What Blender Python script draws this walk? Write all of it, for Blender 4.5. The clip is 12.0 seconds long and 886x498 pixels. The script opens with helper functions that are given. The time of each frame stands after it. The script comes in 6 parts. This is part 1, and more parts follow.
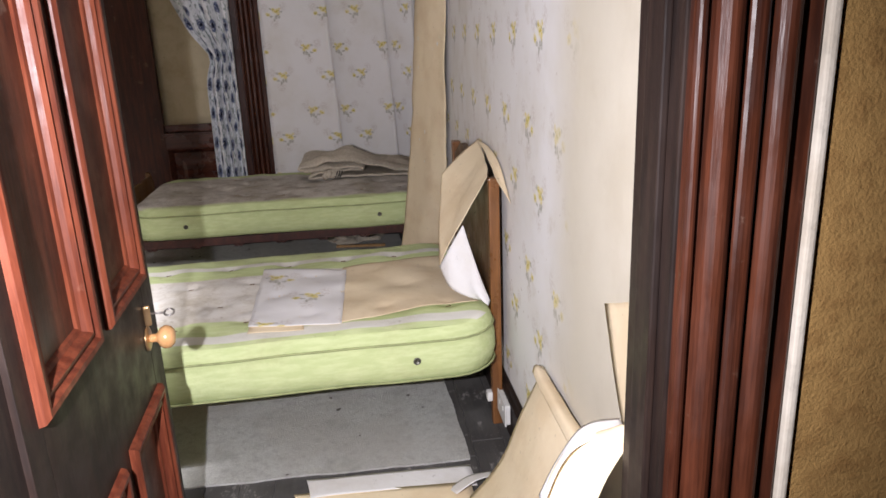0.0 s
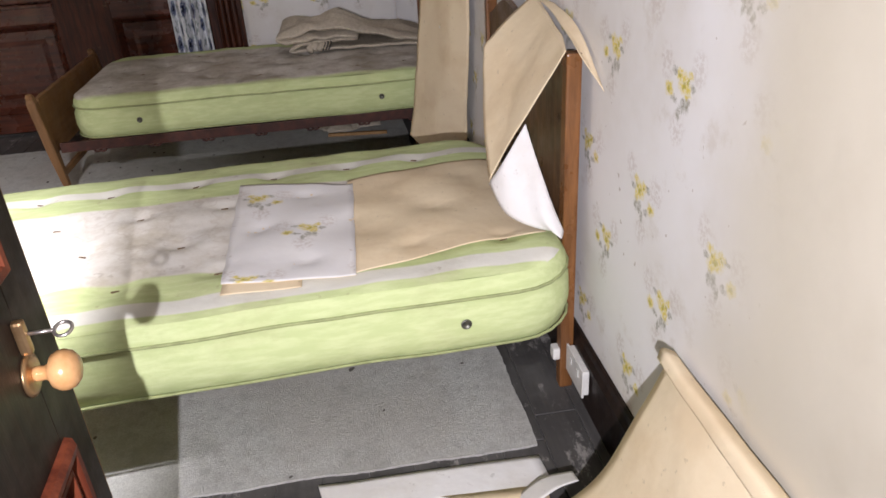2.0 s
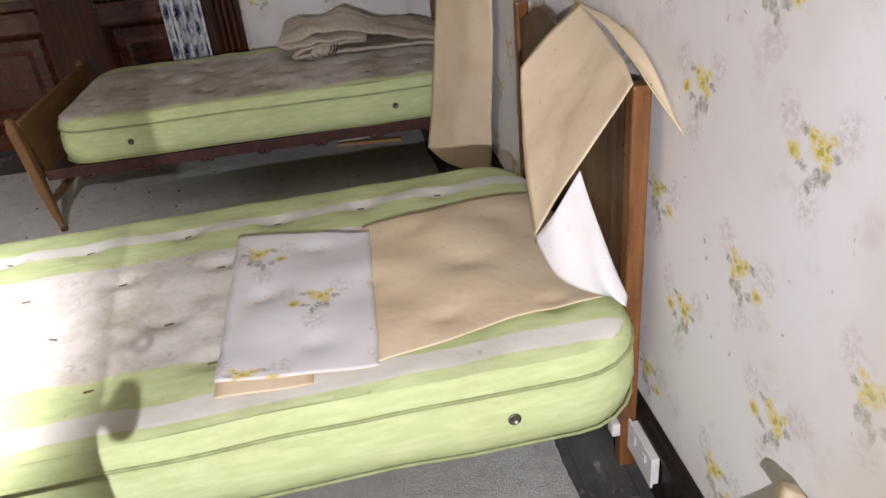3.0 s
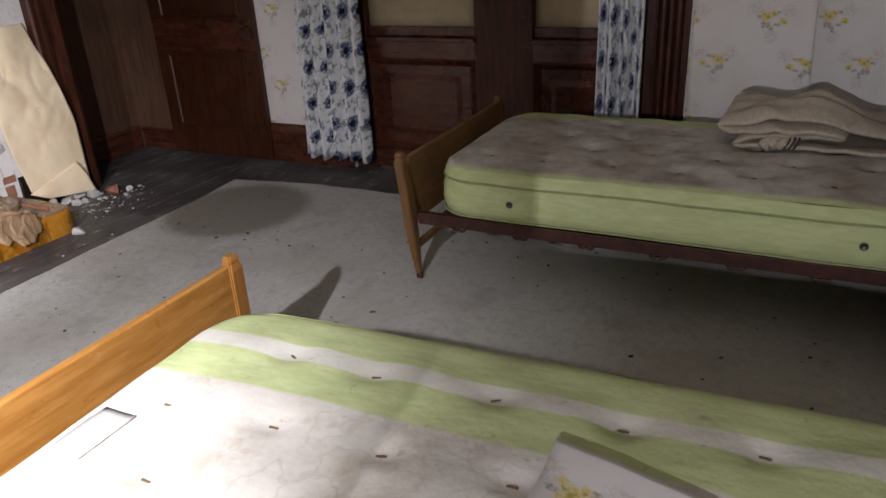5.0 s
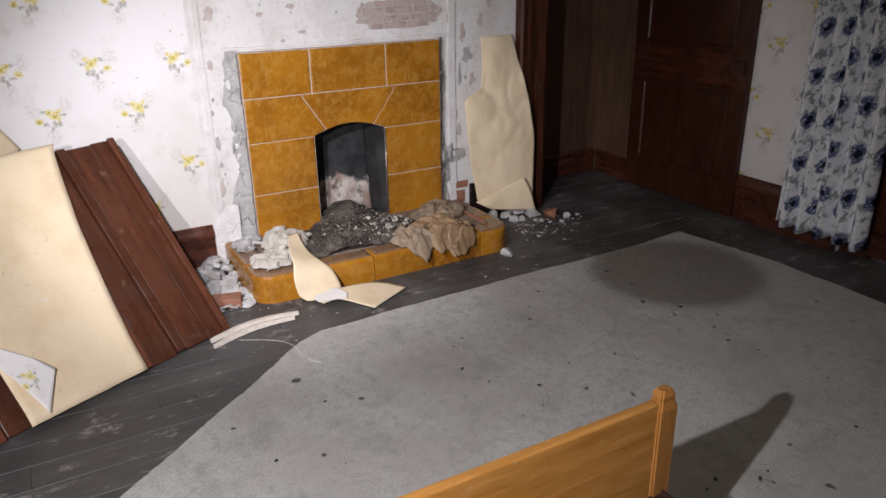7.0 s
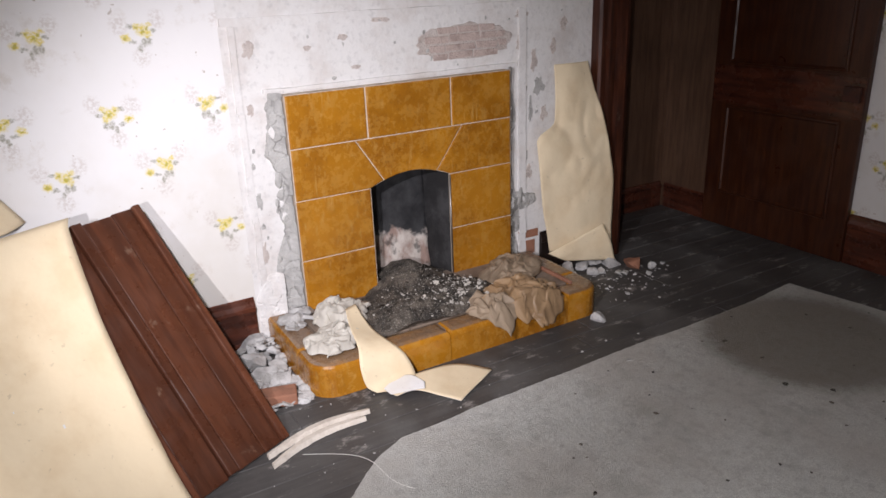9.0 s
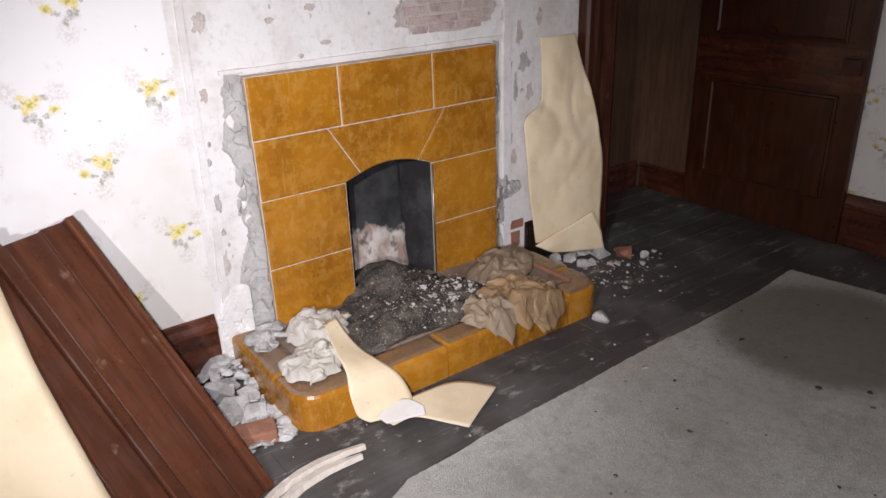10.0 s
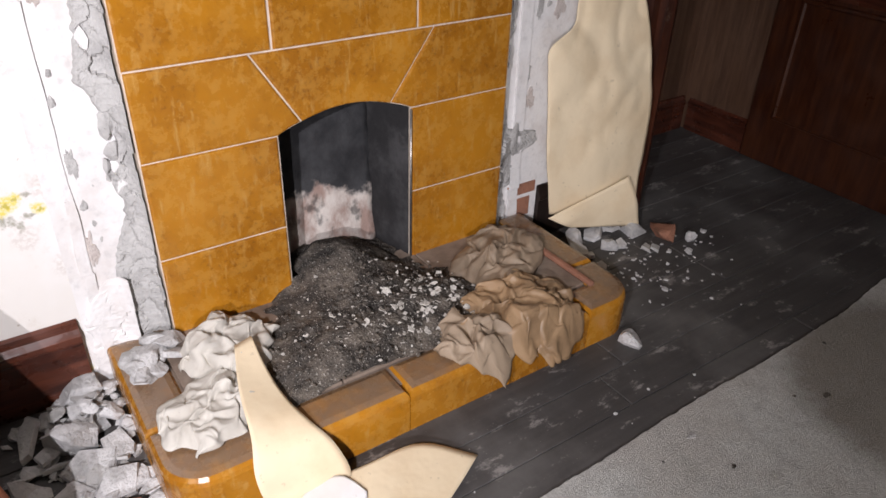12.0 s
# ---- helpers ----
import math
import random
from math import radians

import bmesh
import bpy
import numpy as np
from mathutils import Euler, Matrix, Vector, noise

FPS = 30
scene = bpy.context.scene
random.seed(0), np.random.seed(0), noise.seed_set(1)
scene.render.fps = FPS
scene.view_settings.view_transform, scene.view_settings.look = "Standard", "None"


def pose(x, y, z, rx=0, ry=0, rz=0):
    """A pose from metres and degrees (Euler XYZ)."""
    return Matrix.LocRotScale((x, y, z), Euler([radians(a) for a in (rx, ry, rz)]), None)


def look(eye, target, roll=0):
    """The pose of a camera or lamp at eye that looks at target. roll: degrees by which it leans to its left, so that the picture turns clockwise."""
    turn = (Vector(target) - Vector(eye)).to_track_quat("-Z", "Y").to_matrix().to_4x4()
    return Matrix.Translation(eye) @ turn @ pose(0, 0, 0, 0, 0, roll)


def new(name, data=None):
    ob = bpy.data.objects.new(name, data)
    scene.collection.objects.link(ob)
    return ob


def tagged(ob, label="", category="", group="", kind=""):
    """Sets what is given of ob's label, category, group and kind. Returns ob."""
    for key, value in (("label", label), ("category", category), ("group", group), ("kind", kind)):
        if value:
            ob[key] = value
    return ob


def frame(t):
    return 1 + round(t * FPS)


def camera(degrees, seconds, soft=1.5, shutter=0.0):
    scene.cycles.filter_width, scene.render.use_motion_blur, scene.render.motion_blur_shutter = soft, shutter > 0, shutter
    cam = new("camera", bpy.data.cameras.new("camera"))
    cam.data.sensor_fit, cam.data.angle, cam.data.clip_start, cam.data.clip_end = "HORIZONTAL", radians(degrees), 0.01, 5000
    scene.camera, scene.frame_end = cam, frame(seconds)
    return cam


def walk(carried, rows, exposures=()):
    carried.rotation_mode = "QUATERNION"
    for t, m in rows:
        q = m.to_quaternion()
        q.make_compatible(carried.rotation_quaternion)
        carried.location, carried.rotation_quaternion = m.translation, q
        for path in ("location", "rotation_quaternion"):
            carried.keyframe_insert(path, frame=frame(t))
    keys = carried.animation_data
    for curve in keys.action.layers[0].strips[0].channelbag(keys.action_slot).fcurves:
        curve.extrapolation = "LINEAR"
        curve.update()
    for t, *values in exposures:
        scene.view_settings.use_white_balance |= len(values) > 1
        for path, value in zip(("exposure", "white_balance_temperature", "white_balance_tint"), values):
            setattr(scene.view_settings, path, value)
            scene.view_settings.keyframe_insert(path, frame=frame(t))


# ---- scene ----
cam = camera(62.8, 12.0, soft=1.6)
PATH = [
    (0, (0.664, 0.970, 1.531), (0.897, 2.964, 0.916), -2.3),
    (0.5, (0.696, 1.136, 1.486), (0.920, 3.111, 0.810), -2),
    (1, (0.616, 1.400, 1.475), (0.857, 3.344, 0.720), -1.8),
    (1.5, (0.563, 1.581, 1.467), (0.802, 3.490, 0.624), -2.3),
    (2, (0.591, 1.813, 1.402), (0.827, 3.663, 0.436), -3.6),
    (2.5, (0.605, 2.013, 1.427), (0.845, 3.837, 0.414), -5),
    (2.7, (0.604, 2.077, 1.440), (0.836, 3.897, 0.417), -5.5),
    (4.3, (0.605, 2.912, 1.381), (0.213, 4.759, 0.461), -4.5),
    (4.5, (0.595, 2.964, 1.403), (0.070, 4.784, 0.496), -4.1),
    (5, (0.544, 3.036, 1.397), (-0.324, 4.747, 0.545), -3.1),
    (5.5, (0.415, 3.127, 1.392), (-0.776, 4.667, 0.604), -2.1),
    (6, (0.279, 3.199, 1.391), (-1.171, 4.519, 0.640), -1.4),
    (6.5, (0.156, 3.293, 1.384), (-1.464, 4.394, 0.628), -1),
    (7, (0.054, 3.430, 1.406), (-1.656, 4.372, 0.631), -1),
    (7.5, (-0.051, 3.462, 1.413), (-1.796, 4.333, 0.633), -1.3),
    (7.7, (-0.132, 3.459, 1.432), (-1.869, 4.327, 0.632), -1.2),
    (9.3, (-0.770, 3.399, 1.434), (-2.469, 4.389, 0.696), -2.9),
    (9.5, (-0.848, 3.406, 1.428), (-2.524, 4.422, 0.674), -2.9),
    (10, (-1.092, 3.409, 1.408), (-2.670, 4.526, 0.589), -2.1),
    (10.5, (-1.310, 3.446, 1.383), (-2.801, 4.628, 0.495), -1.3),
    (11, (-1.429, 3.604, 1.365), (-2.845, 4.816, 0.398), -0),
    (11.5, (-1.589, 3.844, 1.348), (-3.001, 4.989, 0.298), 0.7),
    (12, (-1.778, 3.986, 1.326), (-3.236, 5.010, 0.215), 1.8),
]
EXPOSURES = [(0.0, 0.42), (2.0, 0.52), (2.7, 0.52), (4.3, 0.02), (5.0, -0.15), (5.5, -0.32), (6.5, -0.6), (7.7, -0.68), (9.5, -0.52), (10.0, -0.55), (10.5, -0.45), (11.5, -0.2), (12.0, -0.32)]
walk(cam, [(t, look(eye, target, roll)) for t, eye, target, roll in PATH], EXPOSURES)

# ---- light: one carried hand torch, stood in for by three fixed lamps, in a house with no power at night ----
world = bpy.data.worlds.new("night")
scene.world = world
world.use_nodes = True
world.node_tree.nodes["Background"].inputs[0].default_value = (0.02, 0.025, 0.035, 1)
world.node_tree.nodes["Background"].inputs[1].default_value = 0.15


def torch(name, eye, target, watts, degrees, blend, radius, blue=1.0):
    lamp = bpy.data.lights.new(name, "SPOT")
    lamp.energy, lamp.spot_size, lamp.spot_blend, lamp.shadow_soft_size = watts, radians(degrees), blend, radius
    lamp.color = (1.0, 0.965, blue)
    ob = new(name, lamp)
    ob.matrix_world = look(eye, target)
    return ob


torch("torch_at_door", (0.392, 1.14, 1.49), (0.46, 3.9, 0.74), 200, 126, 1.0, 0.014, 1.05)
torch("torch_by_bed", (-0.26, 2.82, 1.48), (-1.76, 3.74, 0.0), 345, 116, 1.0, 0.018, 1.02)
torch("torch_at_hearth", (-1.60, 3.36, 1.46), (-3.42, 4.42, 0.45), 240, 78, 1.0, 0.016, 1.03)

# ---- material helpers ----


class Net:
    """A node material in the making."""

    def __init__(self, name, rough=0.6, metal=0.0, spec=0.5):
        self.mat = bpy.data.materials.new(name)
        self.mat.use_nodes = True
        self.t = self.mat.node_tree
        self.b = self.t.nodes["Principled BSDF"]
        self.b.inputs["Roughness"].default_value = rough
        self.b.inputs["Metallic"].default_value = metal
        self.b.inputs["Specular IOR Level"].default_value = spec

    def add(self, kind, **props):
        n = self.t.nodes.new(kind)
        for k, v in props.items():
            setattr(n, k, v)
        return n

    def put(self, sock, v):
        if isinstance(v, bpy.types.NodeSocket):
            self.t.links.new(v, sock)
        elif isinstance(v, tuple) and len(v) == 3 and sock.type == "RGBA":
            sock.default_value = (*v, 1)
        else:
            sock.default_value = v

    def m(self, op, a, b=0.0, c=0.0):
        n = self.add("ShaderNodeMath", operation=op)
        for s, v in zip(n.inputs, (a, b, c)):
            self.put(s, v)
        return n.outputs[0]

    def vm(self, op, a, b=(0, 0, 0)):
        n = self.add("ShaderNodeVectorMath", operation=op)
        self.put(n.inputs[0], a)
        self.put(n.inputs[1], b)
        return n.outputs["Value"] if op in ("LENGTH", "DISTANCE", "DOT_PRODUCT") else n.outputs[0]

    def place(self, kind="Object"):
        return self.add("ShaderNodeTexCoord").outputs[kind]

    def world(self):
        return self.add("ShaderNodeNewGeometry").outputs["Position"]

    def random(self):
        return self.add("ShaderNodeObjectInfo").outputs["Random"]

    def scaled(self, v, s):
        return self.vm("MULTIPLY", v, s)

    def noise(self, v, scale, detail=4.0, rough=0.6, out="Fac"):
        n = self.add("ShaderNodeTexNoise")
        self.put(n.inputs["Vector"], v)
        n.inputs["Scale"].default_value = scale
        n.inputs["Detail"].default_value = detail
        n.inputs["Roughness"].default_value = rough
        return n.outputs[out]

    def voronoi(self, v, scale, feature="F1", out="Distance"):
        n = self.add("ShaderNodeTexVoronoi", feature=feature)
        self.put(n.inputs["Vector"], v)
        n.inputs["Scale"].default_value = scale
        return n.outputs[out]

    def ramp(self, v, lo, hi, a=0.0, b=1.0):
        n = self.add("ShaderNodeMapRange", interpolation_type="SMOOTHSTEP")
        for s, x in zip(n.inputs, (v, lo, hi, a, b)):
            self.put(s, x)
        return n.outputs[0]

    def mix(self, fac, a, b, mode="MIX"):
        n = self.add("ShaderNodeMix", data_type="RGBA", blend_type=mode)
        self.put(n.inputs[0], fac)
        self.put(n.inputs[6], a)
        self.put(n.inputs[7], b)
        return n.outputs[2]

    def xyz(self, v):
        n = self.add("ShaderNodeSeparateXYZ")
        self.put(n.inputs[0], v)
        return n.outputs

    def vec(self, x, y, z=0.0):
        n = self.add("ShaderNodeCombineXYZ")
        for s, q in zip(n.inputs, (x, y, z)):
            self.put(s, q)
        return n.outputs[0]

    def color(self, c):
        self.put(self.b.inputs["Base Color"], c)
        return self

    def rough(self, r):
        self.put(self.b.inputs["Roughness"], r)
        return self

    def bump(self, h, strength=0.3, dist=0.01):
        n = self.add("ShaderNodeBump")
        n.inputs["Strength"].default_value = strength
        n.inputs["Distance"].default_value = dist
        self.put(n.inputs["Height"], h)
        self.put(self.b.inputs["Normal"], n.outputs[0])
        return self


def wood(name, dark, light, axis="x", rough=0.35, gloss=0.5, wear=(0.5, 0.35, 0.2), worn=0.0, scale=1.0, uneven=0.0):
    n = Net(name, rough, spec=gloss)
    v = n.place()
    s = {"x": (1.2, 14, 14), "y": (14, 1.2, 14), "z": (14, 14, 1.2)}[axis]
    g = n.noise(n.vm("ADD", n.scaled(v, tuple(scale * q for q in s)), n.vec(n.m("MULTIPLY", n.random(), 30.0), 0.0)), 3.0, 6, 0.65)
    fine = n.noise(n.scaled(v, tuple(scale * 4 * q for q in s)), 4.0, 3)
    big = n.noise(v, 2.3, 3)
    c = n.mix(n.ramp(g, 0.3, 0.72), dark, light)
    c = n.mix(n.m("MULTIPLY", n.ramp(fine, 0.5, 0.7), 0.35), c, dark)
    c = n.mix(n.m("MULTIPLY", n.ramp(big, 0.45, 0.75), 0.3), c, tuple(0.5 * q for q in dark))
    if uneven:
        c = n.mix(n.m("MULTIPLY", n.random(), uneven), c, tuple(0.6 * q for q in dark))
    if worn:
        w = n.ramp(n.noise(v, 16.0, 5, 0.7), 0.62, 0.72)
        c = n.mix(n.m("MULTIPLY", w, worn), c, wear)
    n.color(c).rough(n.ramp(n.noise(v, 9.0, 4), 0.3, 0.7, rough - 0.08, rough + 0.16))
    return n.bump(n.m("ADD", fine, g), 0.12, 0.003).mat


def plaster(name, base, stain, rough=0.9, scale=5.0, relief=0.35):
    n = Net(name, rough, spec=0.2)
    v = n.world()
    a, b = n.noise(v, scale, 6, 0.65), n.noise(v, scale * 9, 4)
    c = n.mix(n.ramp(a, 0.42, 0.7), base, stain)
    c = n.mix(n.m("MULTIPLY", n.ramp(b, 0.5, 0.75), 0.35), c, tuple(0.55 * q for q in base))
    return n.color(c).bump(n.m("ADD", a, n.m("MULTIPLY", b, 0.5)), relief, 0.012).mat


def sprigs(n, uv):
    """Yellow rose sprigs with grey leaves on an offset grid: the masks of petals, leaves and faint shade."""
    wob = n.noise(n.vec(*list(uv)[:2]), 70.0, 4, 0.7, "Color")
    wob = n.scaled(n.vm("SUBTRACT", wob, (0.5, 0.5, 0.5)), (0.03, 0.03, 0.0))
    masks = {"petal": 0.0, "leaf": 0.0, "faint": 0.0, "core": 0.0}
    for ou, ov, flip in ((0.0, 0.0, 1), (0.21, 0.20, -1)):
        u = n.m("SUBTRACT", n.m("MODULO", n.m("ADD", n.m("SUBTRACT", uv[0], ou), 33.5 + 0.1675), 0.335), 0.1675)
        v = n.m("SUBTRACT", n.m("MODULO", n.m("ADD", n.m("SUBTRACT", uv[1], ov), 47.0 + 0.235), 0.47), 0.235)
        p = n.vm("ADD", n.vec(u, v), wob)
        for kind, x, y, rx, ry in (("petal", 0.010, 0.006, 0.015, 0.013), ("petal", -0.002, 0.014, 0.010, 0.009), ("petal", 0.020, -0.004, 0.009, 0.010), ("petal", -0.030, -0.010, 0.011, 0.010), ("petal", 0.026, 0.018, 0.007, 0.006),
                                   ("core", 0.011, 0.003, 0.0055, 0.0045), ("core", -0.031, -0.012, 0.005, 0.004), ("core", -0.003, 0.013, 0.004, 0.003), ("core", 0.021, 0.010, 0.004, 0.003),
                                   ("leaf", 0.010, -0.022, 0.007, 0.010), ("leaf", 0.022, -0.020, 0.006, 0.011), ("leaf", 0.000, -0.034, 0.005, 0.010), ("leaf", -0.014, -0.020, 0.009, 0.005), ("leaf", 0.034, 0.004, 0.008, 0.005), ("leaf", -0.016, 0.016, 0.008, 0.005),
                                   ("faint", 0.0, -0.055, 0.020, 0.022), ("faint", -0.042, 0.022, 0.020, 0.022), ("faint", 0.045, 0.030, 0.018, 0.022)):
            d = n.vm("LENGTH", n.vm("MULTIPLY", n.vm("SUBTRACT", p, (flip * x * 1.45, y * 1.45, 0)), (0.67 / rx, 0.67 / ry, 0)))
            masks[kind] = n.m("MAXIMUM", masks[kind], n.ramp(d, 0.55, 1.3, 1.0, 0.0))
    return masks


def wallpaper(name, dirt=0.5, bared=False):
    n = Net(name, 0.75, spec=0.25)
    uv = n.xyz(n.place("UV"))
    k = sprigs(n, uv)
    v = n.world()
    fine = n.noise(n.vec(*list(uv)[:2]), 120.0, 3)
    base = n.mix(n.ramp(n.noise(v, 1.7, 5, 0.6), 0.42, 0.7), (0.80, 0.785, 0.785), (0.71, 0.68, 0.64))
    base = n.mix(n.m("MULTIPLY", n.ramp(n.noise(v, 7.0, 6, 0.7), 0.56, 0.72), dirt * 0.6), base, (0.46, 0.38, 0.28))
    base = n.mix(n.m("MULTIPLY", n.ramp(n.noise(v, 38.0, 2), 0.72, 0.76), dirt), base, (0.25, 0.17, 0.10))
    broken = n.ramp(fine, 0.35, 0.62, 0.35, 0.95)
    c = n.mix(n.m("MULTIPLY", k["faint"], n.ramp(n.noise(n.vec(*list(uv)[:2]), 90.0, 3), 0.40, 0.6, 0.0, 0.45)), base, (0.52, 0.45, 0.41))
    c = n.mix(n.m("MULTIPLY", k["leaf"], n.m("MULTIPLY", broken, 0.9)), c, (0.28, 0.27, 0.21))
    c = n.mix(n.m("MULTIPLY", k["petal"], broken), c, (0.70, 0.57, 0.10))
    c = n.mix(n.m("MULTIPLY", k["core"], 0.8), c, (0.42, 0.36, 0.04))
    if bared:
        # paper gone towards the doorway, cream lining behind; the soft fade also paints the light's change
        bare_light_fade = n.ramp(n.m("ADD", n.xyz(v)[1], n.m("MULTIPLY", n.m("SUBTRACT", n.noise(v, 1.5, 3), 0.5), 0.5)), 2.62, 2.98, 1.0, 0.0)
        lining = n.mix(n.ramp(n.noise(v, 3.0, 5, 0.6), 0.4, 0.7), (0.62, 0.57, 0.47), (0.56, 0.505, 0.405))
        c = n.mix(bare_light_fade, c, lining)
    n.color(c).bump(n.m("ADD", n.noise(v, 4.0, 4), n.m("MULTIPLY", fine, 0.03)), 0.2, 0.02)
    return n.mat


def paper(name, base, stain, rough=0.85, spec=0.2):
    n = Net(name, rough, spec=spec)
    v = n.world()
    a = n.noise(v, 6.0, 5, 0.6)
    c = n.mix(n.ramp(a, 0.4, 0.7), base, stain)
    c = n.mix(n.m("MULTIPLY", n.ramp(n.noise(v, 45.0, 3), 0.66, 0.72), 0.4), c, tuple(0.6 * q for q in stain))
    return n.color(c).bump(n.m("ADD", n.noise(v, 9.0, 3), n.m("MULTIPLY", n.noise(v, 300.0, 2), 0.06)), 0.3, 0.012).mat


def ticking(name, top, soiled=False):
    """Green and white striped mattress cloth; the stripes run along the bed."""
    n = Net(name, 0.85, spec=0.15)
    v = n.place()
    x, y, z = n.xyz(v)
    weave = n.noise(n.scaled(v, (1, 3, 1)), 160.0, 2)
    blot = n.noise(v, 3.2, 6, 0.68)
    green = n.mix(n.ramp(n.noise(n.scaled(v, (2, 9, 9)), 6.0, 4), 0.35, 0.7), (0.53, 0.61, 0.30), (0.62, 0.69, 0.37))
    c = green
    if top:
        yy = n.m("ADD", n.m("ABSOLUTE", n.m("ADD", y, 0.055)), n.m("MULTIPLY", n.m("SUBTRACT", n.noise(v, 5.0, 2), 0.5), 0.02))
        dirty = n.mix(n.ramp(blot, 0.42, 0.66), (0.78, 0.75, 0.70), (0.60, 0.55, 0.475))
        dirty = n.mix(n.m("MULTIPLY", n.ramp(n.voronoi(n.vm("ADD", v, n.noise(v, 5.0, 3, 0.6, "Color")), 2.6, "DISTANCE_TO_EDGE"), 0.0, 0.05, 1, 0), 0.16), dirty, (0.33, 0.24, 0.15))
        if soiled:
            grey = n.mix(n.ramp(n.noise(v, 9.0, 5, 0.7), 0.4, 0.65), (0.47, 0.43, 0.37), (0.33, 0.29, 0.235))
            dirty = n.mix(n.ramp(blot, 0.36, 0.6, 0.35, 0.95), dirty, grey)
            c = n.mix(n.ramp(yy, 0.375, 0.42), dirty, green)
        else:
            c = n.mix(n.ramp(yy, 0.245, 0.26), dirty, green)
            c = n.mix(n.m("MULTIPLY", n.ramp(yy, 0.366, 0.374), n.ramp(yy, 0.424, 0.432, 1, 0)), c, (0.74, 0.73, 0.66))
        c = n.mix(n.m("MULTIPLY", n.ramp(blot, 0.5, 0.72), 0.35), c, (0.40, 0.35, 0.24))
        c = n.mix(n.m("MULTIPLY", n.ramp(n.noise(v, 21.0, 4), 0.64, 0.7), 0.3), c, (0.25, 0.19, 0.12))
    else:
        c = n.mix(n.m("MULTIPLY", n.ramp(blot, 0.52, 0.75), 0.3), c, (0.40, 0.40, 0.20))
    return n.color(c).bump(n.m("ADD", n.m("MULTIPLY", weave, 0.1), n.noise(v, 14.0, 3)), 0.35, 0.012).mat


def carpet():
    n = Net("grey_carpet", 1.0, spec=0.05)
    v = n.world()
    pile = n.noise(v, 230.0, 3, 0.8)
    mid = n.noise(v, 26.0, 4, 0.7)
    big = n.noise(v, 1.6, 5, 0.6)
    c = n.mix(n.ramp(pile, 0.3, 0.7), (0.44, 0.44, 0.42), (0.66, 0.66, 0.63))
    c = n.mix(n.m("MULTIPLY", n.ramp(mid, 0.46, 0.7), 0.5), c, (0.34, 0.325, 0.315))
    c = n.mix(n.m("MULTIPLY", n.ramp(big, 0.42, 0.62), 0.5), c, (0.45, 0.42, 0.385))
    c = n.mix(n.m("MULTIPLY", n.ramp(n.noise(v, 4.5, 6, 0.7), 0.5, 0.68), 0.45), c, (0.33, 0.325, 0.30))
    x, y, z = n.xyz(v)
    d = n.vm("LENGTH", n.vm("MULTIPLY", n.vec(n.m("ADD", x, 2.2), n.m("SUBTRACT", y, 5.95)), (2.3, 2.2, 0)))
    ring = n.ramp(n.m("ADD", d, n.m("MULTIPLY", n.m("SUBTRACT", mid, 0.5), 0.35)), 0.75, 1.05, 0.75, 0.0)
    c = n.mix(ring, c, (0.19, 0.165, 0.135))
    c = n.mix(n.ramp(n.noise(v, 13.0, 2), 0.735, 0.75, 0, 0.8), c, (0.06, 0.05, 0.04))
    return n.color(c).bump(pile, 0.7, 0.008).mat


def ash():
    n = Net("coal_ash", 1.0, spec=0.1)
    v = n.world()
    a, b, g = n.noise(v, 11.0, 6, 0.7), n.noise(v, 55.0, 4, 0.7), n.noise(v, 210.0, 2)
    c = n.mix(n.ramp(a, 0.38, 0.66), (0.055, 0.049, 0.044), (0.17, 0.145, 0.12))
    c = n.mix(n.ramp(b, 0.54, 0.72, 0.0, 0.75), c, (0.035, 0.032, 0.030))
    c = n.mix(n.ramp(g, 0.61, 0.69, 0.0, 0.85), c, (0.50, 0.47, 0.42))
    return n.color(c).bump(n.m("ADD", b, n.m("MULTIPLY", g, 0.5)), 0.9, 0.012).mat


def fireback():
    """Firebrick bleached by heat low down, with soot above and streaks."""
    n = Net("heat_bleached_back", 0.95, spec=0.1)
    v = n.world()
    x, y, z = n.xyz(v)
    edge = n.m("ADD", z, n.m("MULTIPLY", n.m("SUBTRACT", n.noise(n.scaled(v, (1, 1, 1)), 15.0, 4, 0.6), 0.5), 0.14))
    edge = n.m("ADD", edge, n.m("MULTIPLY", n.m("ABSOLUTE", n.m("SUBTRACT", y, 4.77)), 0.35))
    pale = n.ramp(edge, 0.325, 0.355, 1.0, 0.0)
    patch = n.ramp(n.noise(n.scaled(v, (1, 1, 0.55)), 16.0, 4, 0.6), 0.36, 0.64)
    c = n.mix(patch, (0.66, 0.60, 0.55), (0.38, 0.27, 0.23))
    c = n.mix(n.ramp(n.noise(n.scaled(v, (1, 1, 0.7)), 23.0, 3), 0.52, 0.68, 0.0, 0.7), c, (0.06, 0.055, 0.053))
    dark = n.mix(n.ramp(n.noise(v, 7.0, 4), 0.35, 0.7), (0.028, 0.028, 0.030), (0.065, 0.065, 0.068))
    return n.color(n.mix(pale, dark, c)).bump(n.noise(v, 25.0, 4), 0.5, 0.01).mat


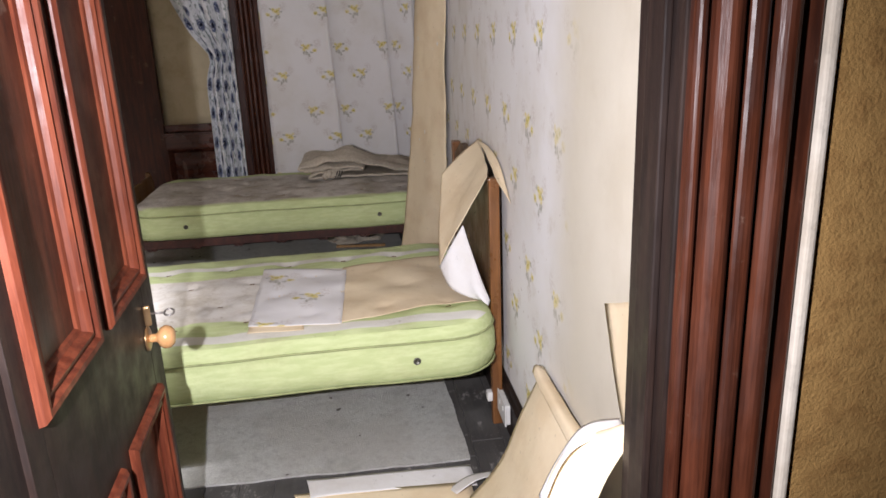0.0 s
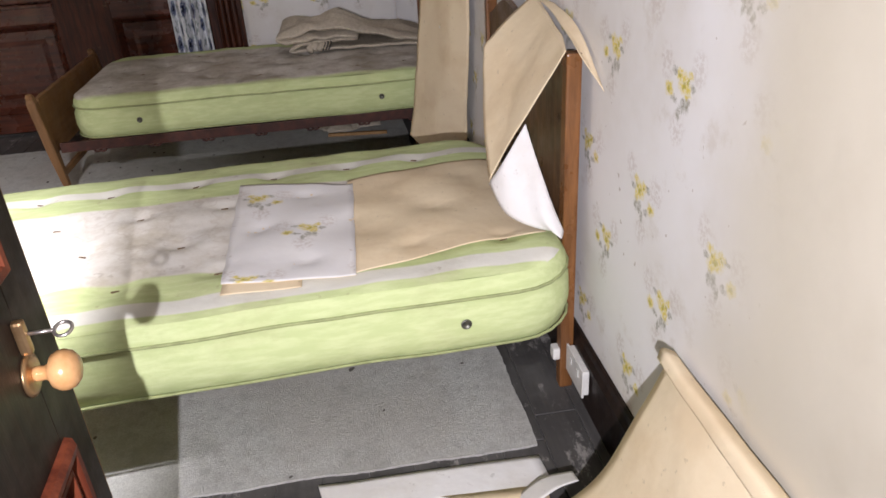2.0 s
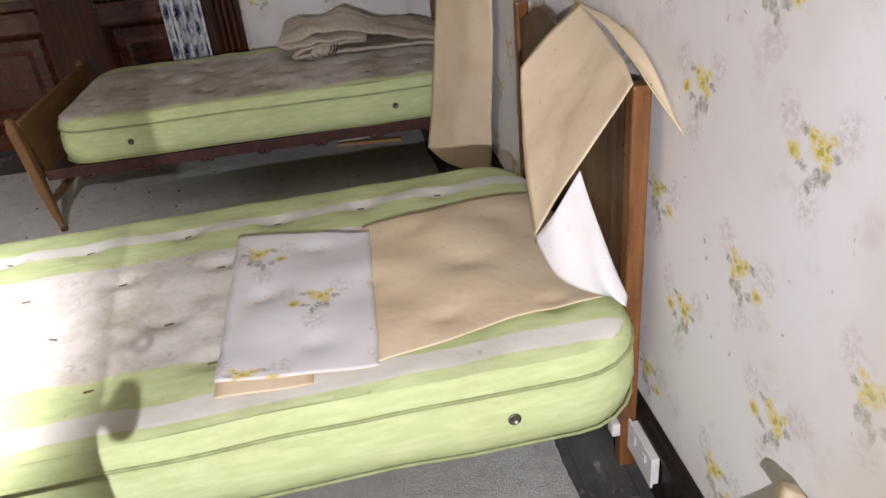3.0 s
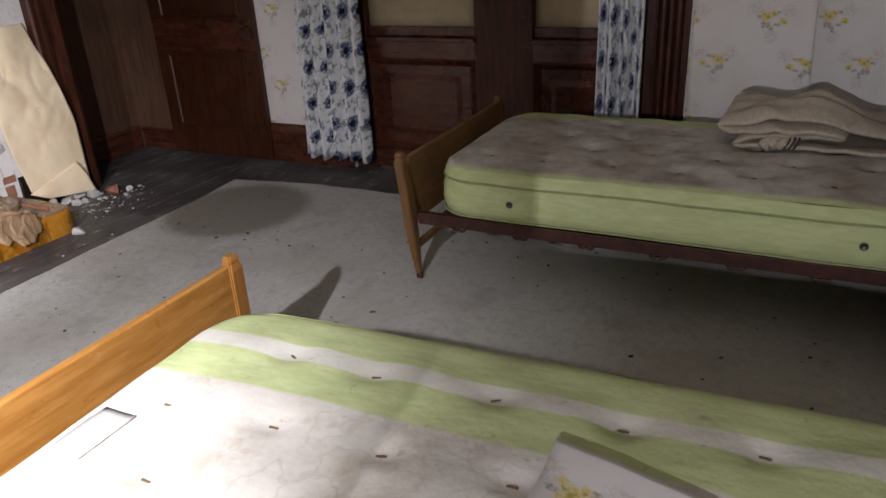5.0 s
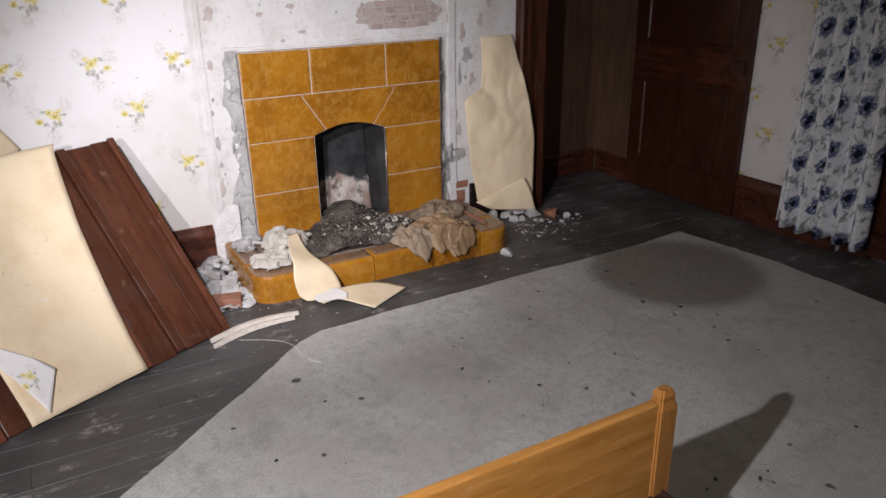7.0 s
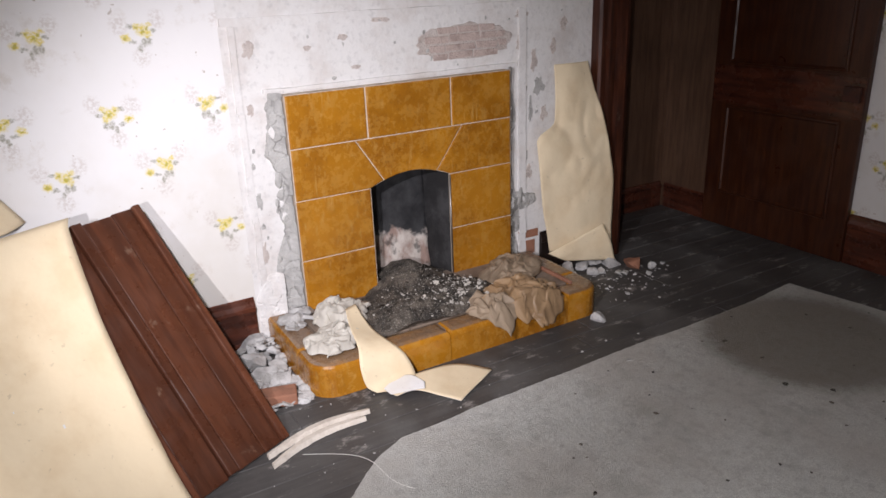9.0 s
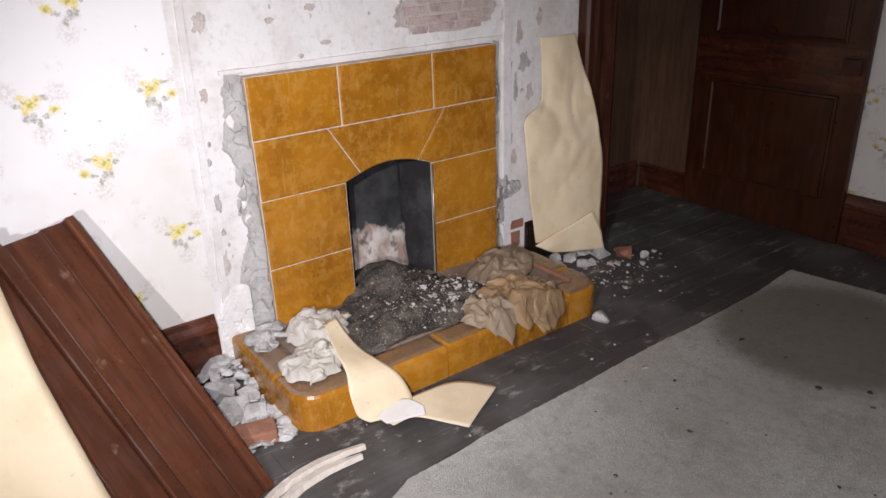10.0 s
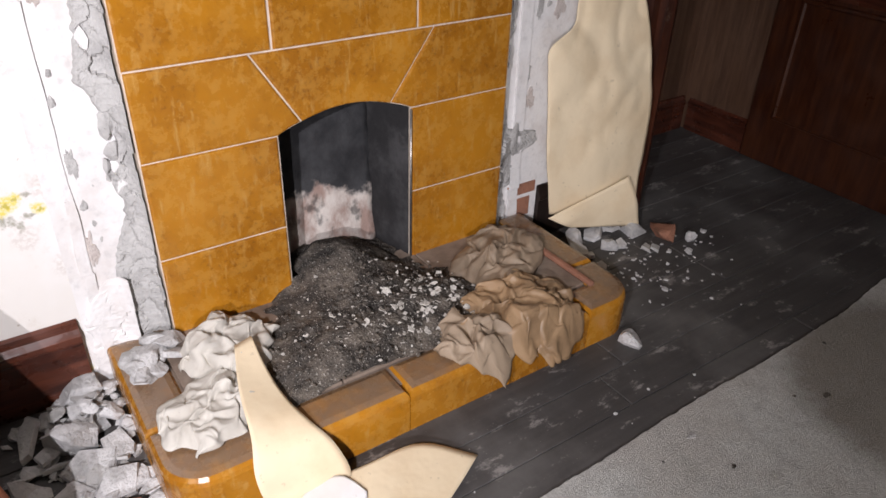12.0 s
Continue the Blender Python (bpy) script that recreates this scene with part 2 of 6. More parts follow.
def boards():
    """Old black-stained boards, scuffed and filmed with plaster dust."""
    n = Net("blackened_floorboard", 0.55, spec=0.3)
    v, w = n.place(), n.world()
    grain = n.noise(n.vm("ADD", n.scaled(v, (16, 1.1, 1)), n.vec(n.m("MULTIPLY", n.random(), 40.0), 0.0)), 3.0, 5, 0.6)
    c = n.mix(n.ramp(grain, 0.3, 0.75), (0.062, 0.058, 0.057), (0.088, 0.083, 0.080))
    tone = n.ramp(n.random(), 0.0, 1.0, 0.0, 0.35)
    c = n.mix(tone, c, (0.045, 0.042, 0.041))
    dust = n.ramp(n.noise(w, 2.6, 6, 0.65), 0.45, 0.72, 0.0, 0.55)
    c = n.mix(dust, c, (0.17, 0.162, 0.155))
    scuff = n.ramp(n.noise(n.scaled(w, (2.2, 1, 1)), 6.0, 6, 0.75), 0.56, 0.66, 0.0, 0.75)
    c = n.mix(scuff, c, (0.32, 0.30, 0.285))
    speck = n.ramp(n.noise(w, 120.0, 2), 0.72, 0.76, 0.0, 0.6)
    c = n.mix(speck, c, (0.42, 0.40, 0.38))
    n.color(c).rough(n.ramp(dust, 0.0, 0.5, 0.45, 0.8))
    return n.bump(n.m("ADD", n.m("MULTIPLY", grain, 0.5), n.noise(w, 30.0, 3)), 0.2, 0.004).mat


def curtain_cloth():
    """White cloth with columns of navy blossoms among grey-green sprays."""
    n = Net("floral_curtain", 0.85, spec=0.1)
    uv = n.xyz(n.place("UV"))
    flat_uv = n.vec(*list(uv)[:2])
    shade = n.noise(flat_uv, 60.0, 3)
    p = n.vm("ADD", flat_uv, n.scaled(n.vm("SUBTRACT", n.noise(flat_uv, 30.0, 4, 0.65, "Color"), (0.5, 0.5, 0.5)), (0.05, 0.05, 0)))
    pu, pv = list(n.xyz(p))[:2]
    c = n.mix(n.ramp(shade, 0.35, 0.7), (0.80, 0.81, 0.83), (0.70, 0.72, 0.76))
    spray = n.ramp(n.noise(n.scaled(p, (1.5, 0.8, 1)), 26.0, 4, 0.65), 0.50, 0.57)
    for ou, ov, r, kind in ((0.05, 0.02, 0.042, "navy"), (0.15, 0.13, 0.036, "navy"), (0.15, 0.01, 0.060, "leaf"), (0.05, 0.13, 0.050, "leaf")):
        u = n.m("SUBTRACT", n.m("MODULO", n.m("ADD", n.m("SUBTRACT", pu, ou), 20.1), 0.20), 0.10)
        v = n.m("SUBTRACT", n.m("MODULO", n.m("ADD", n.m("SUBTRACT", pv, ov), 22.11), 0.22), 0.11)
        d = n.vm("LENGTH", n.vm("MULTIPLY", n.vec(u, v), (1.0 / r, 0.85 / r, 0)))
        near = n.ramp(d, 0.8, 1.1, 1.0, 0.0)
        if kind == "leaf":
            c = n.mix(n.m("MULTIPLY", n.m("MULTIPLY", near, spray), 0.85), c, (0.20, 0.25, 0.24))
        else:
            halo = n.ramp(d, 1.0, 1.7, 1.0, 0.0)
            c = n.mix(n.m("MULTIPLY", n.m("MULTIPLY", halo, spray), 0.8), c, (0.24, 0.29, 0.28))
            c = n.mix(n.m("MULTIPLY", near, n.ramp(shade, 0.36, 0.52, 0.35, 1.0)), c, (0.085, 0.105, 0.20))
            c = n.mix(n.ramp(d, 0.30, 0.48, 1.0, 0.0), c, (0.012, 0.015, 0.03))
    return n.color(c).bump(shade, 0.15, 0.004).mat


def glazed_tile(name="amber_glaze", dusty=False):
    n = Net(name, 0.16, spec=0.6)
    v = n.place()
    r = n.vm("ADD", v, n.vec(n.m("MULTIPLY", n.random(), 17.0), n.m("MULTIPLY", n.random(), 9.0)))
    a, b, g = n.noise(r, 3.5, 5, 0.62), n.noise(r, 24.0, 5, 0.7), n.noise(r, 90.0, 3)
    c = n.mix(n.ramp(a, 0.35, 0.68), (0.47, 0.195, 0.013), (0.30, 0.112, 0.008))
    c = n.mix(n.m("MULTIPLY", n.random(), 0.35), c, (0.26, 0.10, 0.008))
    c = n.mix(n.m("MULTIPLY", n.ramp(b, 0.42, 0.68), 0.5), c, (0.50, 0.255, 0.045))
    c = n.mix(n.m("MULTIPLY", n.m("MULTIPLY", n.ramp(g, 0.52, 0.72), n.ramp(a, 0.38, 0.6, 0.1, 1.0)), 0.6), c, (0.15, 0.055, 0.01))
    streak = n.noise(n.scaled(r, (1, 6, 1.2)), 9.0, 4, 0.7)
    c = n.mix(n.m("MULTIPLY", n.ramp(streak, 0.55, 0.7), 0.35), c, (0.56, 0.36, 0.12))
    if dusty:
        up = n.xyz(n.add("ShaderNodeNewGeometry").outputs["True Normal"])[2]
        dust = n.m("MULTIPLY", n.ramp(up, 0.75, 0.97), n.ramp(n.noise(n.world(), 9.0, 5, 0.7), 0.3, 0.6, 0.55, 0.95))
        c = n.mix(dust, c, (0.20, 0.135, 0.09))
    n.color(c).rough(n.ramp(b, 0.3, 0.7, 0.16, 0.36))
    return n.bump(n.m("ADD", a, n.m("MULTIPLY", b, 0.12)), 0.18, 0.008).mat


def simple(name, a, b, rough=0.7, metal=0.0, scale=20.0, relief=0.2, spec=0.4):
    n = Net(name, rough, metal, spec)
    v = n.world()
    f = n.noise(v, scale, 5, 0.65)
    n.color(n.mix(n.ramp(f, 0.35, 0.7), a, b))
    return n.bump(f, relief, 0.006).mat


PAPERED = wallpaper("rose_wallpaper")
EAST_PAPER = wallpaper("rose_wallpaper_bared", 0.5, True)
SHEET = wallpaper("rose_wallpaper_sheet", 0.25)
WHITE_PAPER = paper("plain_white_paper", (0.78, 0.765, 0.76), (0.70, 0.67, 0.64))
BACKING = paper("paper_backing", (0.80, 0.67, 0.47), (0.73, 0.585, 0.39))
MAHOGANY_Z = wood("mahogany_upright", (0.030, 0.009, 0.005), (0.095, 0.028, 0.0135), "z", 0.36, 0.33, (0.55, 0.42, 0.32), 0.12)
MAHOGANY_X = wood("mahogany_lying", (0.034, 0.0095, 0.006), (0.125, 0.036, 0.019), "x", 0.24, 0.6, (0.55, 0.42, 0.32), 0.12)
MAHOGANY_Y = wood("mahogany_along", (0.034, 0.0095, 0.006), (0.125, 0.036, 0.019), "y", 0.26, 0.6, (0.4, 0.25, 0.16), 0.1)
# mahogany with the mouldings' red highlights put into a brighter base colour
LIT_MOULDING = wood("lit_red_moulding", (0.075, 0.017, 0.009), (0.19, 0.050, 0.024), "z", 0.38, 0.2, (0.5, 0.3, 0.2), 0.1)
EBONY = wood("dark_varnish", (0.012, 0.008, 0.007), (0.030, 0.018, 0.014), "z", 0.45, 0.22)
OAK_Y = wood("honey_oak_along", (0.34, 0.145, 0.028), (0.52, 0.255, 0.07), "y", 0.32, 0.5, (0.6, 0.42, 0.24), 0.3)
OAK_Z = wood("honey_oak_upright", (0.29, 0.12, 0.026), (0.45, 0.21, 0.058), "z", 0.34, 0.5, (0.6, 0.42, 0.24), 0.3)
# the honey oak again in darker browns, for the bed near the window
DARKER_OAK_Y = wood("darker_oak_along", (0.17, 0.085, 0.032), (0.27, 0.145, 0.06), "y", 0.4, 0.4, (0.5, 0.35, 0.2), 0.2)
DARKER_OAK_Z = wood("darker_oak_upright", (0.15, 0.075, 0.028), (0.25, 0.13, 0.054), "z", 0.4, 0.4, (0.5, 0.35, 0.2), 0.2)
BROWN_BED = wood("brown_bed_wood", (0.070, 0.035, 0.016), (0.165, 0.088, 0.038), "z", 0.35, 0.5, (0.4, 0.26, 0.15), 0.2)
POST_WOOD = wood("orange_brown_post", (0.13, 0.052, 0.017), (0.27, 0.115, 0.038), "z", 0.3, 0.5, (0.4, 0.26, 0.15), 0.2)
BARE_WOOD = wood("bare_edge_wood", (0.30, 0.17, 0.07), (0.46, 0.28, 0.13), "z", 0.6, 0.3)
BOARD = boards()
ALCOVE = wood("brown_panel_wood", (0.085, 0.044, 0.027), (0.145, 0.08, 0.049), "z", 0.5, 0.4)
CUPBOARD = wood("cupboard_red_wood", (0.036, 0.0095, 0.0045), (0.075, 0.023, 0.009), "z", 0.35, 0.5)
PANEL = wood("leaning_red_wood", (0.070, 0.024, 0.013), (0.168, 0.058, 0.029), "z", 0.30, 0.5, (0.35, 0.25, 0.18), 0.25, 1.0, 0.75)
RAW_PLASTER = plaster("white_distemper", (0.76, 0.745, 0.735), (0.64, 0.60, 0.575))
GREY_MORTAR = plaster("grey_mortar", (0.50, 0.49, 0.475), (0.38, 0.37, 0.36), 0.95, 14.0, 0.8)
SLIP = plaster("warm_plaster_slip", (0.72, 0.655, 0.58), (0.60, 0.53, 0.46), 0.9, 18.0, 0.6)
RUBBLE = plaster("plaster_rubble", (0.60, 0.59, 0.585), (0.36, 0.35, 0.34), 0.95, 15.0, 0.9)
BRICK = plaster("old_brick", (0.36, 0.17, 0.11), (0.25, 0.13, 0.09), 0.9, 16.0, 0.7)
LATH_BRICK = plaster("bared_brick", (0.58, 0.47, 0.43), (0.40, 0.31, 0.28), 0.95, 16.0, 0.9)
BARED = plaster("bared_render", (0.62, 0.555, 0.52), (0.49, 0.42, 0.39), 0.95, 20.0, 0.9)
GROUT = simple("pale_grout", (0.68, 0.58, 0.48), (0.50, 0.41, 0.33), 0.9)
SOOT = plaster("sooty_brick", (0.028, 0.027, 0.028), (0.07, 0.068, 0.07), 0.9, 6.0, 0.5)
SOOT_PALE = fireback()
ASH = ash()
DUST = plaster("joint_dust", (0.26, 0.25, 0.24), (0.12, 0.115, 0.11), 1.0, 6.0, 0.3)
ASH_PALE = plaster("pale_ash_flake", (0.66, 0.63, 0.58), (0.42, 0.39, 0.35), 1.0, 40.0, 0.6)
GLAZE = glazed_tile()
GLAZE_DUSTY = glazed_tile("amber_glaze_dusty", True)
HEARTH_TOP = simple("dusty_hearth_glaze", (0.27, 0.21, 0.165), (0.17, 0.125, 0.095), 0.75, 0, 12.0)
CARPET = carpet()
CURTAIN = curtain_cloth()
TICK_TOP, TICK_SIDE, TICK_SOILED = ticking("striped_ticking", True), ticking("green_ticking", False), ticking("soiled_ticking", True, True)
PIPING = simple("olive_piping", (0.36, 0.40, 0.19), (0.27, 0.30, 0.14), 0.8)
BUTTON = simple("brown_tuft", (0.16, 0.10, 0.05), (0.10, 0.06, 0.03), 0.9)
VENT = simple("dull_vent_metal", (0.12, 0.12, 0.10), (0.2, 0.2, 0.17), 0.4, 0.8)
IRON = simple("rusty_iron", (0.05, 0.024, 0.02), (0.09, 0.035, 0.026), 0.5, 0.3)
BLANKET = simple("beige_wool", (0.56, 0.50, 0.41), (0.45, 0.395, 0.31), 0.95, 0, 60.0, 0.5, 0.1)
STRIPE_DARK = simple("dark_wool_stripe", (0.06, 0.055, 0.05), (0.09, 0.08, 0.07), 0.95, 0, 60.0)
BROWN_PAPER = paper("brown_wrapping", (0.33, 0.215, 0.12), (0.21, 0.135, 0.075), 0.45, 0.45)
GREY_PAPER = paper("dusty_wrapping", (0.31, 0.235, 0.165), (0.20, 0.15, 0.105), 0.6, 0.35)
RAG = paper("dirty_rag", (0.56, 0.53, 0.475), (0.42, 0.385, 0.335))
LABEL = simple("grey_label_cloth", (0.42, 0.41, 0.40), (0.52, 0.51, 0.49), 0.9, 0, 30.0)
WHITE_BOX = simple("white_socket_plastic", (0.78, 0.77, 0.74), (0.68, 0.66, 0.62), 0.4)
BRASS = simple("worn_brass", (0.55, 0.36, 0.19), (0.40, 0.24, 0.12), 0.32, 0.9)
KNOBWOOD = simple("varnished_knob", (0.58, 0.33, 0.15), (0.48, 0.25, 0.10), 0.25, 0, 30.0, 0.05, 0.6)
STEEL = simple("dull_steel", (0.45, 0.42, 0.40), (0.3, 0.27, 0.25), 0.35, 0.9)
CEILING_PAINT = plaster("ceiling_paint", (0.72, 0.70, 0.66), (0.6, 0.56, 0.5))
HALL_PAPER = plaster("ochre_hall_paper", (0.36, 0.215, 0.075), (0.27, 0.15, 0.05), 0.8, 22.0, 0.5)
CREAM_PAINT = plaster("cream_paint", (0.70, 0.64, 0.54), (0.55, 0.48, 0.38), 0.6)
BLIND = paper("cream_blind", (0.50, 0.43, 0.29), (0.40, 0.33, 0.21))

# ---- mesh helpers ----


def box(bm, x0, x1, y0, y1, z0, z1, bevel=0.0, segs=2):
    vs = [bm.verts.new((x, y, z)) for z in (z0, z1) for y in (y0, y1) for x in (x0, x1)]
    fs = [bm.faces.new([vs[i] for i in q]) for q in ((0, 2, 3, 1), (4, 5, 7, 6), (0, 1, 5, 4), (2, 6, 7, 3), (0, 4, 6, 2), (1, 3, 7, 5))]
    if bevel:
        bmesh.ops.bevel(bm, geom=list({e for f in fs for e in f.edges}), offset=bevel, segments=segs, affect="EDGES", profile=0.6)
    return bm


def mesh_of(bm, name, materials, smooth=False):
    me = bpy.data.meshes.new(name)
    bmesh.ops.recalc_face_normals(bm, faces=bm.faces)
    bm.to_mesh(me)
    bm.free()
    for m in materials if isinstance(materials, (list, tuple)) else (materials,):
        me.materials.append(m)
    if smooth:
        for p in me.polygons:
            p.use_smooth = True
    return me


def thing(name, label, category, m=None, group="", kind=""):
    ob = new(name)
    ob.empty_display_size = 0.1
    if m is not None:
        ob.matrix_basis = m
    return tagged(ob, label, category, group, kind)


def part(name, bm, material, parent, label="", smooth=False, m=None):
    ob = new(name, mesh_of(bm, name, material, smooth))
    ob.parent = parent
    if m is not None:
        ob.matrix_basis = m
    return tagged(ob, label)


def solo(name, bm, material, label, category, m=None, kind="", smooth=False, group=""):
    ob = new(name, mesh_of(bm, name, material, smooth))
    if m is not None:
        ob.matrix_basis = m
    return tagged(ob, label, category, group, kind)


def cuboid(*a, **k):
    return box(bmesh.new(), *a, **k)


def wall_uv(ob, along, offset=(0.0, 0.0)):
    """Unrolls a wall in metres: u along it as seen from inside, v up."""
    me = ob.data
    lay = me.uv_layers.new(name="UVMap")
    for loop in me.loops:
        p = me.vertices[loop.vertex_index].co
        lay.data[loop.index].uv = (p.dot(along) - offset[0], p.z - offset[1])


def sheet(name, fn, nu, nv, size, materials, thick=0.0012, offset=(0.0, 0.0)):
    """A thin sheet, two-sided, from fn(u, v) in 0..1; the first material on the upper face, the second behind."""
    pts = [[Vector(fn(i / nu, j / nv)) for i in range(nu + 1)] for j in range(nv + 1)]
    nor = [[None] * (nu + 1) for _ in range(nv + 1)]
    for j in range(nv + 1):
        for i in range(nu + 1):
            du = pts[j][min(i + 1, nu)] - pts[j][max(i - 1, 0)]
            dv = pts[min(j + 1, nv)][i] - pts[max(j - 1, 0)][i]
            c = du.cross(dv)
            nor[j][i] = c.normalized() if c.length > 1e-9 else Vector((0, 0, 1))
    verts, faces, mats, uvs = [], [], [], []
    w = nu + 1
    for side in (1, -1):
        for j in range(nv + 1):
            for i in range(nu + 1):
                verts.append(pts[j][i] + nor[j][i] * (thick / 2 * side))
                uvs.append((i / nu * size[0] - offset[0], j / nv * size[1] - offset[1]))
    n0 = w * (nv + 1)
    for j in range(nv):
        for i in range(nu):
            q = (j * w + i, j * w + i + 1, (j + 1) * w + i + 1, (j + 1) * w + i)
            faces.append(q), mats.append(0)
            faces.append(tuple(n0 + k for k in reversed(q))), mats.append(1)
    rim = [j for j in range(nu)] + [nu + j * w for j in range(nv)] + [n0 - 1 - j for j in range(nu)] + [(nv - j) * w for j in range(nv)]
    for a, b in zip(rim, rim[1:] + rim[:1]):
        faces.append((b, a, n0 + a, n0 + b)), mats.append(1)
    me = bpy.data.meshes.new(name)
    me.from_pydata(verts, [], faces)
    lay = me.uv_layers.new(name="UVMap")
    for loop in me.loops:
        lay.data[loop.index].uv = uvs[loop.vertex_index]
    for m in materials:
        me.materials.append(m)
    for p, k in zip(me.polygons, mats):
        p.material_index, p.use_smooth = k, True
    return me


def wob(x, y, z, s, amp):
    return amp * noise.noise(Vector((x * s, y * s, z * s)))


def lathe(bm, profile, m, seg=20):
    """Turns (radius, height) pairs about the z axis of m."""
    rings = []
    for r, h in profile:
        rings.append([bm.verts.new(m @ Vector((r * math.cos(a), r * math.sin(a), h))) for a in (2 * math.pi * i / seg for i in range(seg))])
    for a, b in zip(rings, rings[1:]):
        for i in range(seg):
            bm.faces.new((a[i], a[(i + 1) % seg], b[(i + 1) % seg], b[i]))
    bm.faces.new(list(reversed(rings[0])))
    bm.faces.new(rings[-1])
    return bm


def tube(bm, pts, r, seg=8, closed=False):
    rings, n = [], len(pts)
    for k, p in enumerate(pts):
        p = Vector(p)
        a, b = (Vector(pts[(k - 1) % n]), Vector(pts[(k + 1) % n])) if closed else (Vector(pts[max(k - 1, 0)]), Vector(pts[min(k + 1, n - 1)]))
        t = (b - a).normalized()
        s = t.cross(Vector((0, 0, 1)) if abs(t.z) < 0.9 else Vector((1, 0, 0))).normalized()
        u = s.cross(t)
        rings.append([bm.verts.new(p + r * (math.cos(q) * s + math.sin(q) * u)) for q in (2 * math.pi * i / seg for i in range(seg))])
    pairs = list(zip(rings, rings[1:])) + ([(rings[-1], rings[0])] if closed else [])
    for a, b in pairs:
        for i in range(seg):
            bm.faces.new((a[i], a[(i + 1) % seg], b[(i + 1) % seg], b[i]))
    if not closed:
        bm.faces.new(list(reversed(rings[0])))
        bm.faces.new(rings[-1])
    return bm


def extrude_profile(bm, prof, place, a, b):
    """Sweeps a closed outline of (s, t) pairs from a to b; place(s, t, w) gives the point."""
    rings = [[bm.verts.new(place(s, t, w)) for s, t in prof] for w in (a, b)]
    k = len(prof)
    for i in range(k):
        bm.faces.new((rings[0][i], rings[0][(i + 1) % k], rings[1][(i + 1) % k], rings[1][i]))
    bm.faces.new(list(reversed(rings[0])))
    bm.faces.new(rings[1])
    return bm


def lump(bm, centre, r, seed, flat=0.7, sub=2, axes=(1, 1, 1)):
    """A broken, angular stone."""
    rnd = random.Random(seed)
    out = bmesh.ops.create_icosphere(bm, subdivisions=sub, radius=1.0)["verts"]
    sx, sy, sz = rnd.uniform(0.7, 1.2), rnd.uniform(0.7, 1.2), flat * rnd.uniform(0.7, 1.2)
    planes = [(Vector((rnd.gauss(0, 1), rnd.gauss(0, 1), rnd.gauss(0, 1))).normalized(), rnd.uniform(0.38, 0.66)) for _ in range(13)]
    turn = Matrix.Rotation(rnd.uniform(0, 6.28), 3, "Z")
    for v in out:
        p = v.co.copy()
        for nrm, d in planes:
            over = p.dot(nrm) - d
            if over > 0:
                p -= nrm * over
        p += p.normalized() * wob(p.x + seed, p.y, p.z, 2.5, 0.05)
        q = turn @ Vector((p.x * sx, p.y * sy, p.z * sz)) * r * 1.5
        v.co = Vector(centre) + Vector((q.x * axes[0], q.y * axes[1], q.z * axes[2]))
    return bm

# ---- structure ----
H = 2.75
XE, XW, YN, YS = 1.20, -3.43, 6.83, 1.965
YH, TH = 1.83, 0.15
DX0, DX1 = 0.158, 1.064


def wall(name, boxes, material, label, along=None, offset=(0, 0)):
    bm = bmesh.new()
    for b in boxes:
        box(bm, *b)
    ob = solo(name, bm, material, label, "wall", kind="structure")
    if along:
        wall_uv(ob, Vector(along), offset)
    return ob


wall("wall_east", [(XE, XE + TH, YS, YN + TH, 0, H)], EAST_PAPER, "white wallpapered wall with faded yellow rose sprigs", (0, -1, 0), (-3.04, 0.564))
wall("wall_north", [(-3.85, -1.98, YN, YN + 0.25, 0, H), (-0.14, XE, YN, YN + 0.25, 0, H), (-1.98, -0.14, YN, YN + 0.25, 2.35, H)],
     PAPERED, "papered end wall with a wide window opening", (1, 0, 0), (0.19, 0.51))
wall("wall_west", [(XW - TH - 0.3, XW, YS, 4.07, 0, H)], PAPERED, "white wallpapered wall with yellow rose sprigs beside the fireplace", (0, 1, 0), (3.80, 0.817))
wall("wall_west_breast", [(XW - 0.42, XW, 4.07, 4.60, 0, H), (XW - 0.42, XW, 4.985, 5.844, 0, H), (XW - 0.42, XW, 4.60, 4.985, 0.68, H), (XW - 0.45, XW - 0.30, 4.60, 4.985, 0, 0.68)],
     RAW_PLASTER, "bare white plaster of the chimney breast, scarred where a mantel was")
wall("wall_west_alcove", [(-4.0, -3.85, 5.845, YN + 0.25, 0, H)], ALCOVE, "brown wood-panelled wall of the alcove")
wall("wall_south", [(XW, DX0 - 0.03, YH, YS, 0, H), (DX1 + 0.02, XE, YH, YS, 0, H), (DX0 - 0.03, DX1 + 0.02, YH, YS, 2.06, H)],
     PAPERED, "papered wall with the doorway", (-1, 0, 0))
wall("wall_hall_right", [(1.251, 2.3, YH - 0.014, YH - 0.001, 0, H)], HALL_PAPER, "ochre textured wallpaper in the passage")
wall("wall_hall_left", [(-1.2, 0.0, YH - 0.014, YH - 0.001, 0, H)], HALL_PAPER, "ochre textured wallpaper in the passage")
wall("wall_hall_back", [(-1.2, 2.3, -0.65, -0.5, 0, H), (-1.35, -1.2, -0.65, YS, 0, H), (2.3, 2.45, -0.65, YS, 0, H)], HALL_PAPER, "ochre papered passage wall")
solo("ceiling", cuboid(-4.0, 2.45, -0.65, 7.1, H, H + 0.1), CEILING_PAINT, "plain off-white ceiling", "ceiling", kind="structure")
floor = solo("floor", cuboid(-4.0, 2.45, -0.65, 7.1, -0.12, -0.005), DUST, "blackened wooden floor", "floor", kind="structure")

